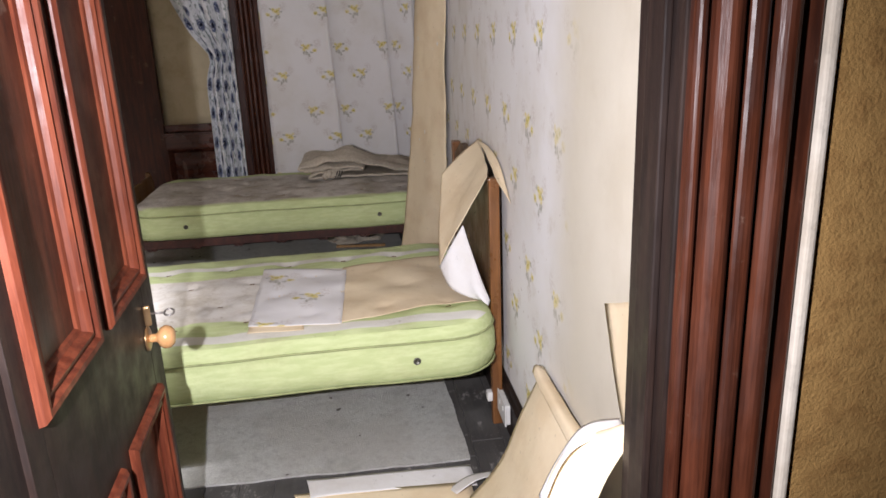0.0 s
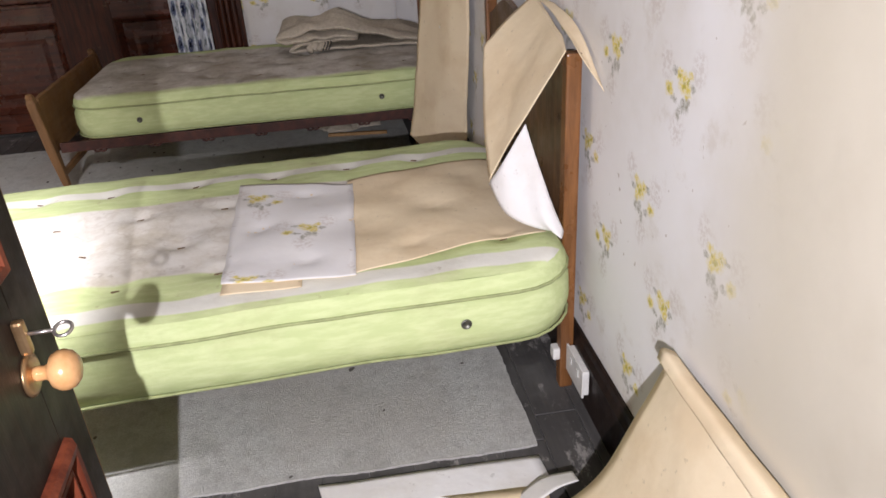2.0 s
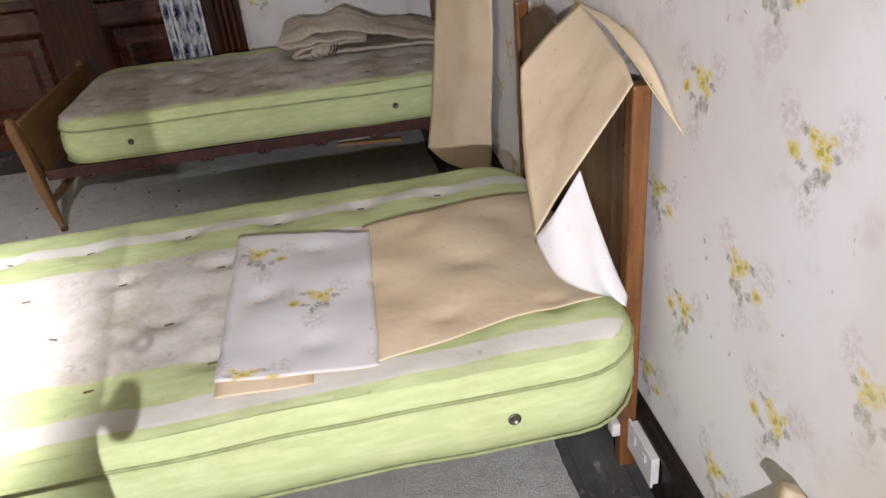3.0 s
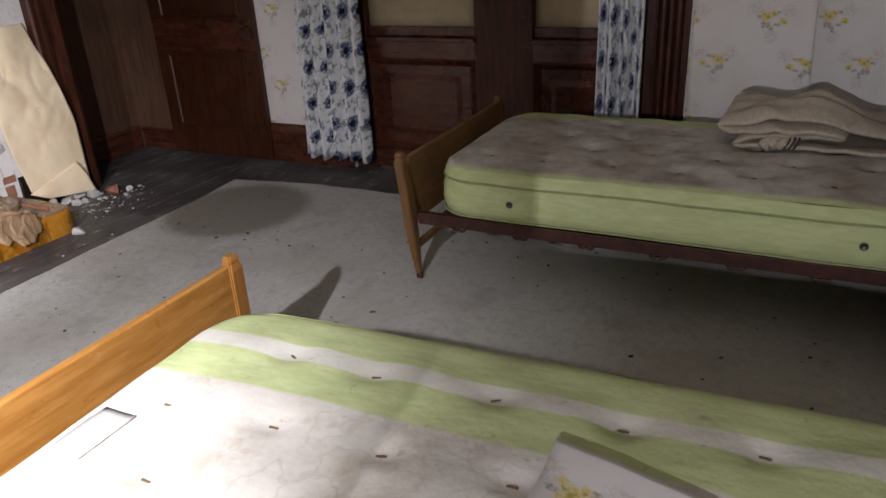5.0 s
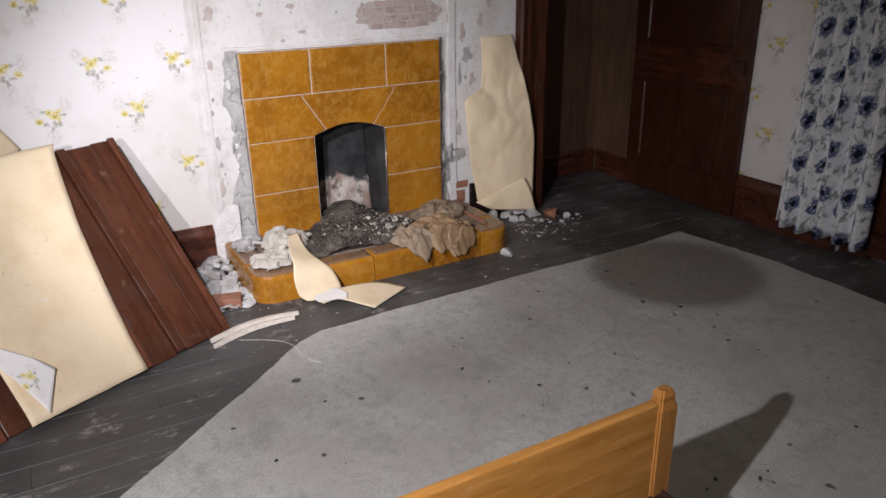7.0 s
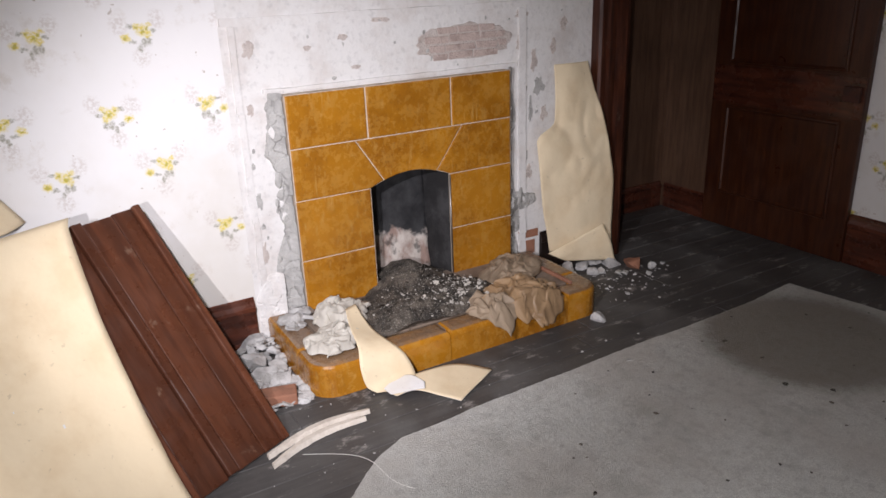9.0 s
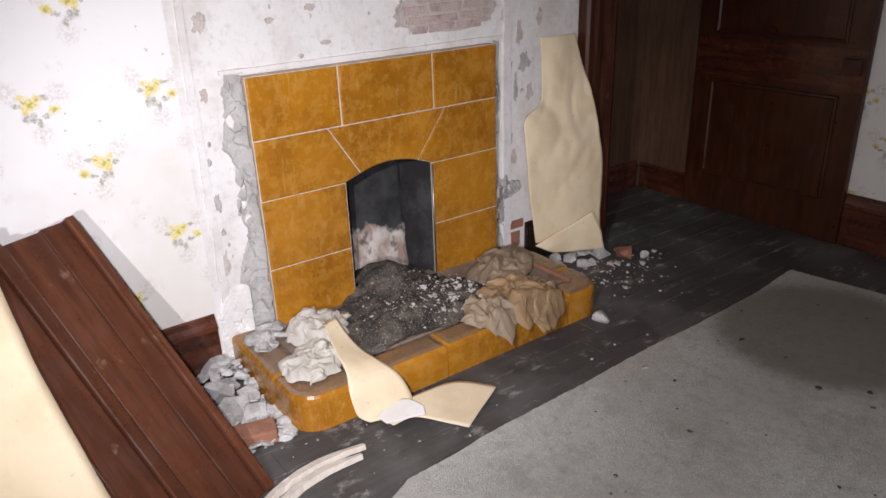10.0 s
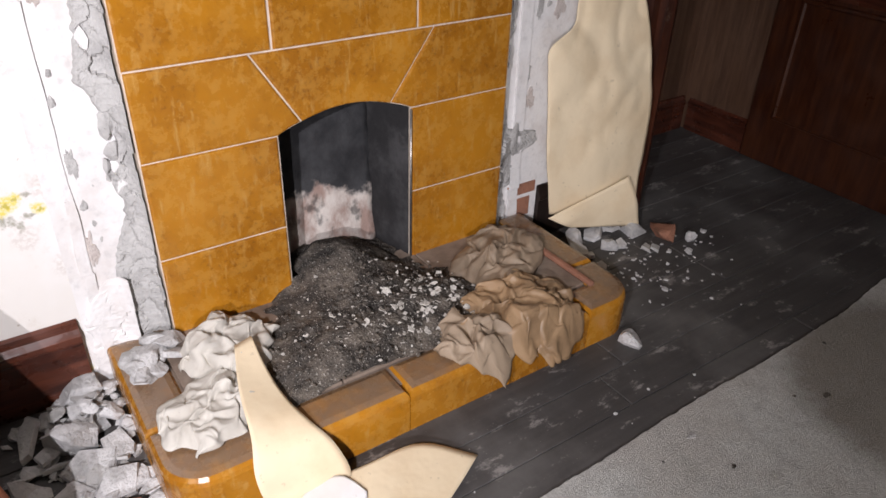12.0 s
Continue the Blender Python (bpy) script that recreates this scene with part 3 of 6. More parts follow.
SKIRT = [(0, 0), (0.018, 0), (0.018, 0.15), (0.024, 0.155), (0.024, 0.17), (0.014, 0.185), (0.010, 0.20), (0.004, 0.205), (0, 0.205)]


def skirting(name, place, a, b, high, material, label):
    bm = bmesh.new()
    extrude_profile(bm, [(s, t * high / 0.205) for s, t in SKIRT], place, a, b)
    return solo(name, bm, material, label, "baseboard", kind="structure")


skirting("baseboard_east", lambda s, t, w: (XE - 0.001 - s, w, t), YS, YN, 0.20, EBONY, "black varnished skirting board")
skirting("baseboard_north_a", lambda s, t, w: (w, YN - 0.001 - s, t), -2.612, -1.98, 0.255, MAHOGANY_X, "dark mahogany skirting board")
skirting("baseboard_north_b", lambda s, t, w: (w, YN - 0.001 - s, t), 0.03, XE - 0.03, 0.245, MAHOGANY_X, "dark mahogany skirting board")
skirting("baseboard_north_c", lambda s, t, w: (w, YN - 0.001 - s, t), -3.82, -3.50, 0.16, MAHOGANY_X, "dark mahogany skirting board")
skirting("baseboard_west", lambda s, t, w: (XW + 0.001 + s, w, t), YS, 4.06, 0.225, MAHOGANY_Y, "mahogany skirting board ending at the fireplace")
skirting("baseboard_alcove", lambda s, t, w: (-3.849 + s, w, t), 5.98, YN - 0.03, 0.16, MAHOGANY_Y, "dark mahogany skirting board")
skirting("baseboard_breast", lambda s, t, w: (XW + 0.001 + s, w, t), 5.53, 5.78, 0.20, EBONY, "black skirting stub by the fireplace")

# moulded corner boxing between breast and alcove
bm = bmesh.new()
reeds = [(5.79, 0.0), (5.79, 0.05), (5.80, 0.062), (5.815, 0.062), (5.822, 0.05), (5.84, 0.05), (5.847, 0.068), (5.865, 0.068), (5.872, 0.05), (5.90, 0.05), (5.908, 0.075), (5.94, 0.082), (5.965, 0.07), (5.972, 0.0), (5.972, -0.42), (5.80, -0.42), (5.80, 0.0)]
extrude_profile(bm, reeds, lambda s, t, w: (XW + t, s + 0.045, w), 0, H)
solo("trim_corner", bm, MAHOGANY_Z, "reeded mahogany casing at the alcove corner", "trim", kind="structure")

solo("wall_north_return", cuboid(-3.849, -3.50, YN - 0.012, YN - 0.0005, 0, H), ALCOVE, "brown wood panelling beside the cupboard door", "wall", kind="structure")

# ---- doorway and door ----
def roll(a, b, low, high, n_=7):
    """A rounded moulding from a to b that swells from low to high."""
    return [(a + (b - a) * (0.5 - 0.5 * math.cos(math.pi * i / n_)), low + (high - low) * math.sin(math.pi * i / n_) ** 0.8 if 0 < i < n_ else low) for i in range(n_ + 1)]


CASING = [(0, 0)] + roll(0.0, 0.020, 0.012, 0.026) + roll(0.026, 0.072, 0.014, 0.044, 10) + roll(0.076, 0.108, 0.024, 0.036) + roll(0.116, 0.158, 0.014, 0.042, 10) + [(0.163, 0.018), (0.192, 0.020), (0.198, 0.014), (0.198, 0.0)]
doorway = thing("door_casing", "dark red mahogany door casing with reeded mouldings", "door frame", kind="structure")
bm = bmesh.new()
extrude_profile(bm, CASING, lambda s, t, w: (DX1 + 0.006 + s * 0.83, YH - 0.001 - t * 0.8, w), 0, 2.1)
part("architrave", bm, MAHOGANY_Z, doorway)
bm = bmesh.new()
extrude_profile(bm, CASING, lambda s, t, w: (DX0 - 0.006 - s, YH - 0.001 - t, w), 0, 2.1)
part("architrave", bm, MAHOGANY_Z, doorway)
bm = bmesh.new()
extrude_profile(bm, CASING, lambda s, t, w: (w, YH - 0.001 - t, 2.1 + s), DX0 - 0.2, DX1 + 0.2)
part("architrave", bm, MAHOGANY_X, doorway)
part("lining", cuboid(DX1, DX1 + 0.019, YH - 0.002, YS + 0.004, 0, 2.06, bevel=0.003), EBONY, doorway)
part("lining", cuboid(DX0 - 0.029, DX0 - 0.01, YH - 0.002, YS + 0.004, 0, 2.06, bevel=0.003), EBONY, doorway)
part("lining", cuboid(DX0 - 0.01, DX1, YH - 0.002, YS + 0.004, 2.04, 2.059), MAHOGANY_X, doorway)
part("door_stop", cuboid(DX1 - 0.012, DX1 - 0.0005, YH + 0.03, YH + 0.085, 0, 2.04, bevel=0.003), EBONY, doorway)
part("painted_edge", cuboid(1.2365, 1.250, YH - 0.024, YH - 0.001, 0, 2.2, bevel=0.004), CREAM_PAINT, doorway, "chipped cream painted edge strip")


def rect_rings(bm, x0, x1, z0, z1, steps, close=True):
    """Nested rectangles (inset, depth) bridged into a mitred moulding; depth is +y."""
    rings = []
    for i, d in steps:
        rings.append([bm.verts.new(p) for p in ((x0 + i, d, z0 + i), (x1 - i, d, z0 + i), (x1 - i, d, z1 - i), (x0 + i, d, z1 - i))])
    for a, b in zip(rings, rings[1:]):
        for k in range(4):
            bm.faces.new((a[k], a[(k + 1) % 4], b[(k + 1) % 4], b[k]))
    if close:
        bm.faces.new(rings[-1])
    return bm


DOOR_M = pose(DX0, YS + 0.003, 0.012, 0, 0, 92.6)
door = thing("door_1", "open dark mahogany panelled door with a wooden knob", "door", DOOR_M, kind="structure")
W, DT, DH = 0.846, 0.042, 2.02
STL, PW, MU = 0.068, 0.290, 0.094
X2 = STL + PW + MU
ZR = (0.0, 0.20, 0.665, 0.97, 1.90, DH)
part("stile", cuboid(0, STL, 0, DT, 0, DH, bevel=0.002), EBONY, door)
part("stile", cuboid(X2 + PW, W - 0.004, 0, DT, 0, DH, bevel=0.002), EBONY, door)
part("bare_edge", cuboid(W - 0.004, W, 0.0015, DT - 0.0015, 0, DH), BARE_WOOD, door, "bare worn wooden edge of the door")
for a, b in ((ZR[0], ZR[1]), (ZR[2], ZR[3]), (ZR[4], ZR[5])):
    part("rail", cuboid(STL + 0.0005, X2 + PW - 0.0005, 0.0004, DT - 0.0004, a, b), EBONY, door)
for a, b in ((ZR[1], ZR[2]), (ZR[3], ZR[4])):
    part("muntin", cuboid(STL + PW, X2, 0.0004, DT - 0.0004, a, b), EBONY, door)
    for x0 in (STL, X2):
        part("panel", cuboid(x0 - 0.004, x0 + PW + 0.004, 0.014, 0.028, a - 0.004, b + 0.004), MAHOGANY_Z, door)
        for flip in (1, -1):
            bm = bmesh.new()
            steps = [(-0.014, 0.0), (-0.012, -0.011), (-0.004, -0.018), (0.006, -0.017), (0.012, -0.007), (0.017, -0.006), (0.020, -0.011), (0.026, -0.012), (0.031, -0.004), (0.034, 0.006), (0.042, 0.009), (0.046, 0.0142)]
            rect_rings(bm, x0, x0 + PW, a, b, [(i, d if flip == 1 else DT - d) for i, d in steps], close=False)
            part("moulding", bm, LIT_MOULDING, door)
bm = bmesh.new()
KX, KZ = W - 0.115, 0.812
lathe(bm, [(0.031, 0.0), (0.031, 0.003), (0.024, 0.006)], pose(KX, 0, KZ, 90), 24)
rose = part("knob_rose", bm, BRASS, door, "copper coloured knob plate", True)
bm = bmesh.new()
lathe(bm, [(0.010, 0.005), (0.011, 0.012), (0.010, 0.020), (0.014, 0.026), (0.024, 0.031), (0.0285, 0.040), (0.029, 0.047), (0.026, 0.056), (0.018, 0.063), (0.006, 0.0655)], pose(KX, 0, KZ, 90), 24)
part("knob", bm, KNOBWOOD, door, "round honey coloured wooden knob", True)
bm = bmesh.new()
box(bm, KX - 0.007, KX + 0.007, -0.016, 0, KZ + 0.034, KZ + 0.086, bevel=0.005)
part("keyhole_cover", bm, BRASS, door, "brass keyhole cover")
bm = bmesh.new()
tube(bm, [(KX + 0.001, -0.012, KZ + 0.064), (KX + 0.001, -0.05, KZ + 0.064)], 0.0028)
tube(bm, [(KX + 0.001 + 0.0115 * math.cos(a), -0.060 + 0.0115 * math.sin(a), KZ + 0.064 + 0.004 * math.cos(a)) for a in (2 * math.pi * i / 16 for i in range(16))], 0.0026, 8, True)
part("door_key", bm, STEEL, door, "old steel key in the lock", True)

# ---- window wall ----
window = thing("window_1", "dark wooden window with panelled apron and drawn cream blinds", "window", kind="structure")
YF = YN + 0.03
bm = bmesh.new()
for x0, x1, z0, z1 in ((-1.98, -1.83, 0, 2.35), (-1.13, -0.79, 0.10, 2.35), (-0.33, -0.14, 0, 2.35)):
    box(bm, x0, x1, YF, YF + 0.06, z0, z1, bevel=0.004)
part("window_frame", bm, MAHOGANY_Z, window)
for x0, x1 in ((-1.83, -1.13), (-0.79, -0.33)):
    part("apron_rail", cuboid(x0, x1, YF + 0.001, YF + 0.055, 0.70, 0.795), MAHOGANY_X, window)
    part("apron_rail", cuboid(x0, x1, YF + 0.001, YF + 0.055, 0.02, 0.14), MAHOGANY_X, window)
    bm = bmesh.new()
    rect_rings(bm, x0, x1, 0.14, 0.70, [(0, YF + 0.002), (0.012, YF - 0.008), (0.03, YF + 0.012), (0.045, YF + 0.03), (0.10, YF + 0.03), (0.13, YF + 0.018)])
    part("apron_panel", bm, MAHOGANY_X, window)
    part("window_sill", cuboid(x0 - 0.01, x1 + 0.01, YF - 0.03, YF + 0.05, 0.796, 0.82, bevel=0.006), MAHOGANY_X, window)
    part("bottom_sash", cuboid(x0, x1, YF + 0.03, YF + 0.06, 0.821, 0.875, bevel=0.005), MAHOGANY_X, window)
    part("top_sash", cuboid(x0, x1, YF + 0.03, YF + 0.06, 2.27, 2.35), MAHOGANY_X, window)
    me = sheet("blind", lambda u, v, x0=x0, x1=x1: (x0 + u * (x1 - x0), YF + 0.055 + wob(u * 3, v * 4, x0, 1.0, 0.008), 0.86 + 1.42 * v), 10, 16, (0.6, 1.4), (BLIND, BLIND))
    ob = tagged(new("blind", me), "creased cream paper blind")
    ob.parent = window
    glass = Net("old_glass", 0.05)
    glass.b.inputs["Transmission Weight"].default_value = 1.0
    glass.b.inputs["Base Color"].default_value = (0.8, 0.85, 0.82, 1)
    part("pane", cuboid(x0, x1, YF + 0.075, YF + 0.079, 0.86, 2.3), glass.mat, window)
bm = bmesh.new()
extrude_profile(bm, [(s * 0.84, t) for s, t in CASING], lambda s, t, w: (-0.14 + s, YN - 0.001 - t, w), 0, 2.4)
part("architrave", bm, MAHOGANY_Z, window)
bm = bmesh.new()
extrude_profile(bm, [(s * 0.84, t) for s, t in CASING], lambda s, t, w: (-1.98 - s, YN - 0.001 - t, w), 0.246, 2.4)
part("architrave", bm, MAHOGANY_Z, window)

cup = thing("door_2", "closed red-brown wooden cupboard door with a black latch", "door", kind="structure")
CX0, CX1, CY = -3.49, -2.615, YN - 0.001
part("frame_leaf", cuboid(CX0, CX1, CY - 0.035, CY, 0.002, 2.02, bevel=0.004), CUPBOARD, cup)
for z0, z1 in ((0.20, 0.70), (0.93, 1.86)):
    bm = bmesh.new()
    rect_rings(bm, CX0 + 0.1, CX1 - 0.1, z0, z1, [(0, CY - 0.0345), (0.004, CY - 0.042), (0.014, CY - 0.044), (0.022, CY - 0.037), (0.08, CY - 0.038)])
    part("panel", bm, CUPBOARD, cup)
part("rail", cuboid(CX0 + 0.006, CX1 - 0.006, CY - 0.0385, CY - 0.034, 0.715, 0.915, bevel=0.001), MAHOGANY_X, cup)
part("latch", cuboid(CX1 - 0.10, CX1 - 0.02, CY - 0.06, CY - 0.0385, 0.80, 0.87, bevel=0.004), IRON, cup, "black iron rim latch")


def curtain(name, x0, x1, y, z0, z1, folds, left=lambda z: 0.0, label="", seed=0, full=1.7):
    def fn(u, v):
        z = z0 + (z1 - z0) * v
        a = x0 + left(z)
        x = a + (x1 - a) * u
        d = 0.035 * math.sin(u * folds * 2 * math.pi + 0.8 * math.sin(v * 3 + seed)) + wob(u * 4, v * 2, seed, 1.4, 0.02)
        return (x, y + d, z + 0.012 * math.sin(u * folds * 6.28))
    me = sheet(name, fn, folds * 14, 40, ((x1 - x0) * full, z1 - z0), (CURTAIN, CURTAIN), 0.0016)
    return tagged(new(name, me), label, "curtain", "window curtains")


curtain("curtain", -2.295, -1.795, 6.735, 0.085, 2.3, 5, lambda z: 0.045 * z, "white floor-length curtain printed with navy flowers and grey leaves", 1)
curtain("curtain", -0.40, -0.175, 6.745, 0.05, 2.3, 3, lambda z: -max(0.0, z - 1.38) * 0.45 + 0.05 * math.exp(-((z - 1.38) / 0.12) ** 2), "tied-back curtain printed with navy flowers and grey leaves", 4, 3.2)

# loosened lengths of wallpaper on the end wall
for k, (xa, xb, lift) in enumerate(((0.035, 0.50, 0.05), (0.46, 0.93, 0.045), (0.89, 1.185, 0.02))):
    def fn(u, v, xa=xa, xb=xb, lift=lift):
        z = 0.25 + 2.2 * v
        lean = 0.16 * (1 - v) if k < 2 else 0.0
        x = xa + (lean * 0.6 if k else 0) + u * (xb + lean * 0.6 - xa - (lean * 0.6 if k else 0))
        return (x, YN - 0.006 - 0.004 * k - 1.7 * lift * (u ** 4) * (0.55 + 0.45 * math.sin(v * 5 + k)) - 0.012 * abs(math.sin(u * 2.5 + v * 2 + k)), z)
    me = sheet("wallpaper_length", fn, 18, 24, (0.47, 2.2), (SHEET, BACKING), 0.001, (0.1 + 0.47 * k, 0.02))
    tagged(new("wallpaper_length", me), "buckled length of rose wallpaper coming off the wall", "wallpaper", "loose wallpaper")

# ---- carpet ----
bm = bmesh.new()
outline = [(1.003, 3.275), (0.955, 6.40), (-1.48, 6.44), (-2.0, 6.45), (-2.59, 6.37), (-2.555, 6.0), (-2.54, 5.2), (-2.528, 4.75), (-2.505, 4.26), (-2.45, 4.15), (-2.25, 3.915), (-1.98, 3.585), (-1.80, 3.36), (-1.68, 3.29)]
pts = []
for (xa, ya), (xb, yb) in zip(outline, outline[1:] + outline[:1]):
    n_ = max(2, int(math.hypot(xb - xa, yb - ya) / 0.015))
    for i in range(n_):
        x, y = xa + (xb - xa) * i / n_, ya + (yb - ya) * i / n_
        pts.append((x + wob(x, y, 0, 4, 0.012) + wob(x, y, 2, 45, 0.004), y + wob(x, y, 5, 4, 0.012) + wob(x, y, 8, 45, 0.004)))
lo, hi = [bm.verts.new((x, y, 0.0)) for x, y in pts], [bm.verts.new((x, y, 0.007)) for x, y in pts]
for i in range(len(pts)):
    bm.faces.new((lo[i], lo[(i + 1) % len(pts)], hi[(i + 1) % len(pts)], hi[i]))
bm.faces.new(hi)
solo("carpet", bm, CARPET, "large worn grey carpet with a brown stain on black boards", "carpet")

# ---- beds ----


TOPS = {}


def mattress(name, x0, x1, y0, y1, z0, z1, label, seed, askew=0.0):
    cx, cy, hx, hy = (x0 + x1) / 2, (y0 + y1) / 2, (x1 - x0) / 2, (y1 - y0) / 2
    th = thing(name, label, "mattress", pose(cx, cy, 0, 0, 0, askew), "striped mattresses")
    rad, N = 0.17, 26

    def outline(ins):
        r, out = max(rad - ins, 0.004), []
        for qx, qy, a0 in ((1, 1, 0), (-1, 1, 90), (-1, -1, 180), (1, -1, 270)):
            ccx, ccy = qx * (hx - rad), qy * (hy - rad)
            if ins > rad:
                ccx, ccy = qx * max(hx - ins - 0.004, 0.003), qy * max(hy - ins - 0.004, 0.003)
            for i in range(7):
                a = radians(a0 + 90 * i / 6)
                out.append(Vector((ccx + r * math.cos(a), ccy + r * math.sin(a), 0)))
        full = []
        for i, p in enumerate(out):
            q = out[(i + 1) % len(out)]
            full.append(p)
            if i % 7 == 6:
                full += [p.lerp(q, j / N) for j in range(1, N)]
        return full
    rnd = random.Random(seed)
    tufts = [(-hx + 0.17 + i * (2 * hx - 0.34) / 6 + (0.5 * (2 * hx - 0.34) / 6 if j % 2 else 0), -hy + 0.2 + j * (2 * hy - 0.4) / 3) for j in range(4) for i in range(6 + (j % 2 == 0))]
    tufts = [(x + rnd.uniform(-0.015, 0.015), y + rnd.uniform(-0.015, 0.015)) for x, y in tufts]

    def top(x, y):
        edge = min(hx - abs(x), hy - abs(y))
        d = sum(-0.016 * math.exp(-((x - a) ** 2 * 1.2 + (y - b) ** 2 * 2) / 0.0022) for a, b in tufts)
        return z1 + 0.012 * min(1, edge / 0.2) + d + wob(x + seed, y, 0, 7, 0.010) * min(1, edge / 0.05)
    ca, sa = math.cos(radians(askew)), math.sin(radians(askew))
    TOPS[seed] = lambda X, Y: top((X - cx) * ca + (Y - cy) * sa, (Y - cy) * ca - (X - cx) * sa)
    rows = [(0.03, z0), (0.006, z0 + 0.012), (-0.006, z0 + 0.06), (-0.004, z0 + 0.12), (0.004, z1 - 0.075), (0.0, z1 - 0.055), (0.004, z1 - 0.03), (0.018, z1 - 0.008)]
    bm = bmesh.new()
    rings = []
    for ins, z in rows:
        rings.append([bm.verts.new((p.x + wob(p.x, z, seed, 5, 0.006), p.y + wob(p.y + p.x, z, seed + 3, 5, 0.007), z + wob(p.x, p.y, seed, 3, 0.005))) for p in outline(ins)])
    for a, b in zip(rings, rings[1:]):
        for i in range(len(a)):
            bm.faces.new((a[i], a[(i + 1) % len(a)], b[(i + 1) % len(a)], b[i]))
    bm.faces.new(list(reversed(rings[0])))
    part("side_border", bm, TICK_SIDE, th, "pale green mattress side", True)
    nx, ny = 92, 50
    bm = bmesh.new()
    grid = []
    for j in range(ny + 1):
        row = []
        for i in range(nx + 1):
            x, y = (hx - 0.016) * (2 * i / nx - 1), (hy - 0.016) * (2 * j / ny - 1)
            kx, ky = max(abs(x) - (hx - rad), 0), max(abs(y) - (hy - rad), 0)
            far = math.hypot(kx, ky)
            if kx and ky and far > rad - 0.016:
                q = (rad - 0.016) / far
                x, y = math.copysign(hx - rad + kx * q, x), math.copysign(hy - rad + ky * q, y)
            e = min(hx - abs(x), hy - abs(y), rad - far if kx and ky else 9)
            row.append(bm.verts.new((x, y, top(x, y) - 0.02 * max(0, 1 - e / 0.05) ** 2)))
        grid.append(row)
    for j in range(ny):
        for i in range(nx):
            try:
                bm.faces.new((grid[j][i], grid[j][i + 1], grid[j + 1][i + 1], grid[j + 1][i]))
            except ValueError:
                pass
    bmesh.ops.dissolve_degenerate(bm, dist=1e-5, edges=bm.edges)
    part("quilted_top", bm, TICK_TOP if seed == 1 else TICK_SOILED, th, "striped green and white tufted top, soiled" if seed == 1 else "tufted top greyed with dirt", True)
    for z, r in ((z1 - 0.055, 0.0045), (z0 + 0.012, 0.004)):
        bm = bmesh.new()
        tube(bm, [(p.x + wob(p.x, z, seed, 5, 0.006), p.y + wob(p.y + p.x, z, seed + 3, 5, 0.007), z + wob(p.x, p.y, seed, 3, 0.005)) for p in outline(-0.001)], r, 6, True)
        part("piping", bm, PIPING, th, "", True)
    for x, y in tufts:
        bm = bmesh.new()
        box(bm, -0.011, 0.011, -0.003, 0.003, -0.002, 0.004, bevel=0.0015, segs=1)
        part("tuft", bm, BUTTON, th, "", False, pose(x, y, top(x, y), 0, 0, rnd.uniform(-30, 30)))
    for x in (-0.317 * (x1 - x0), 0.329 * (x1 - x0)):
        bm = bmesh.new()
        lathe(bm, [(0.014, 0.0), (0.014, 0.003), (0.010, 0.004), (0.0095, 0.001), (0.001, 0.001)], pose(x, -hy - 0.0045, (z0 + z1) / 2 - 0.02, 90), 14)
        part("vent", bm, VENT, th, "small round metal vent", True)
    return th


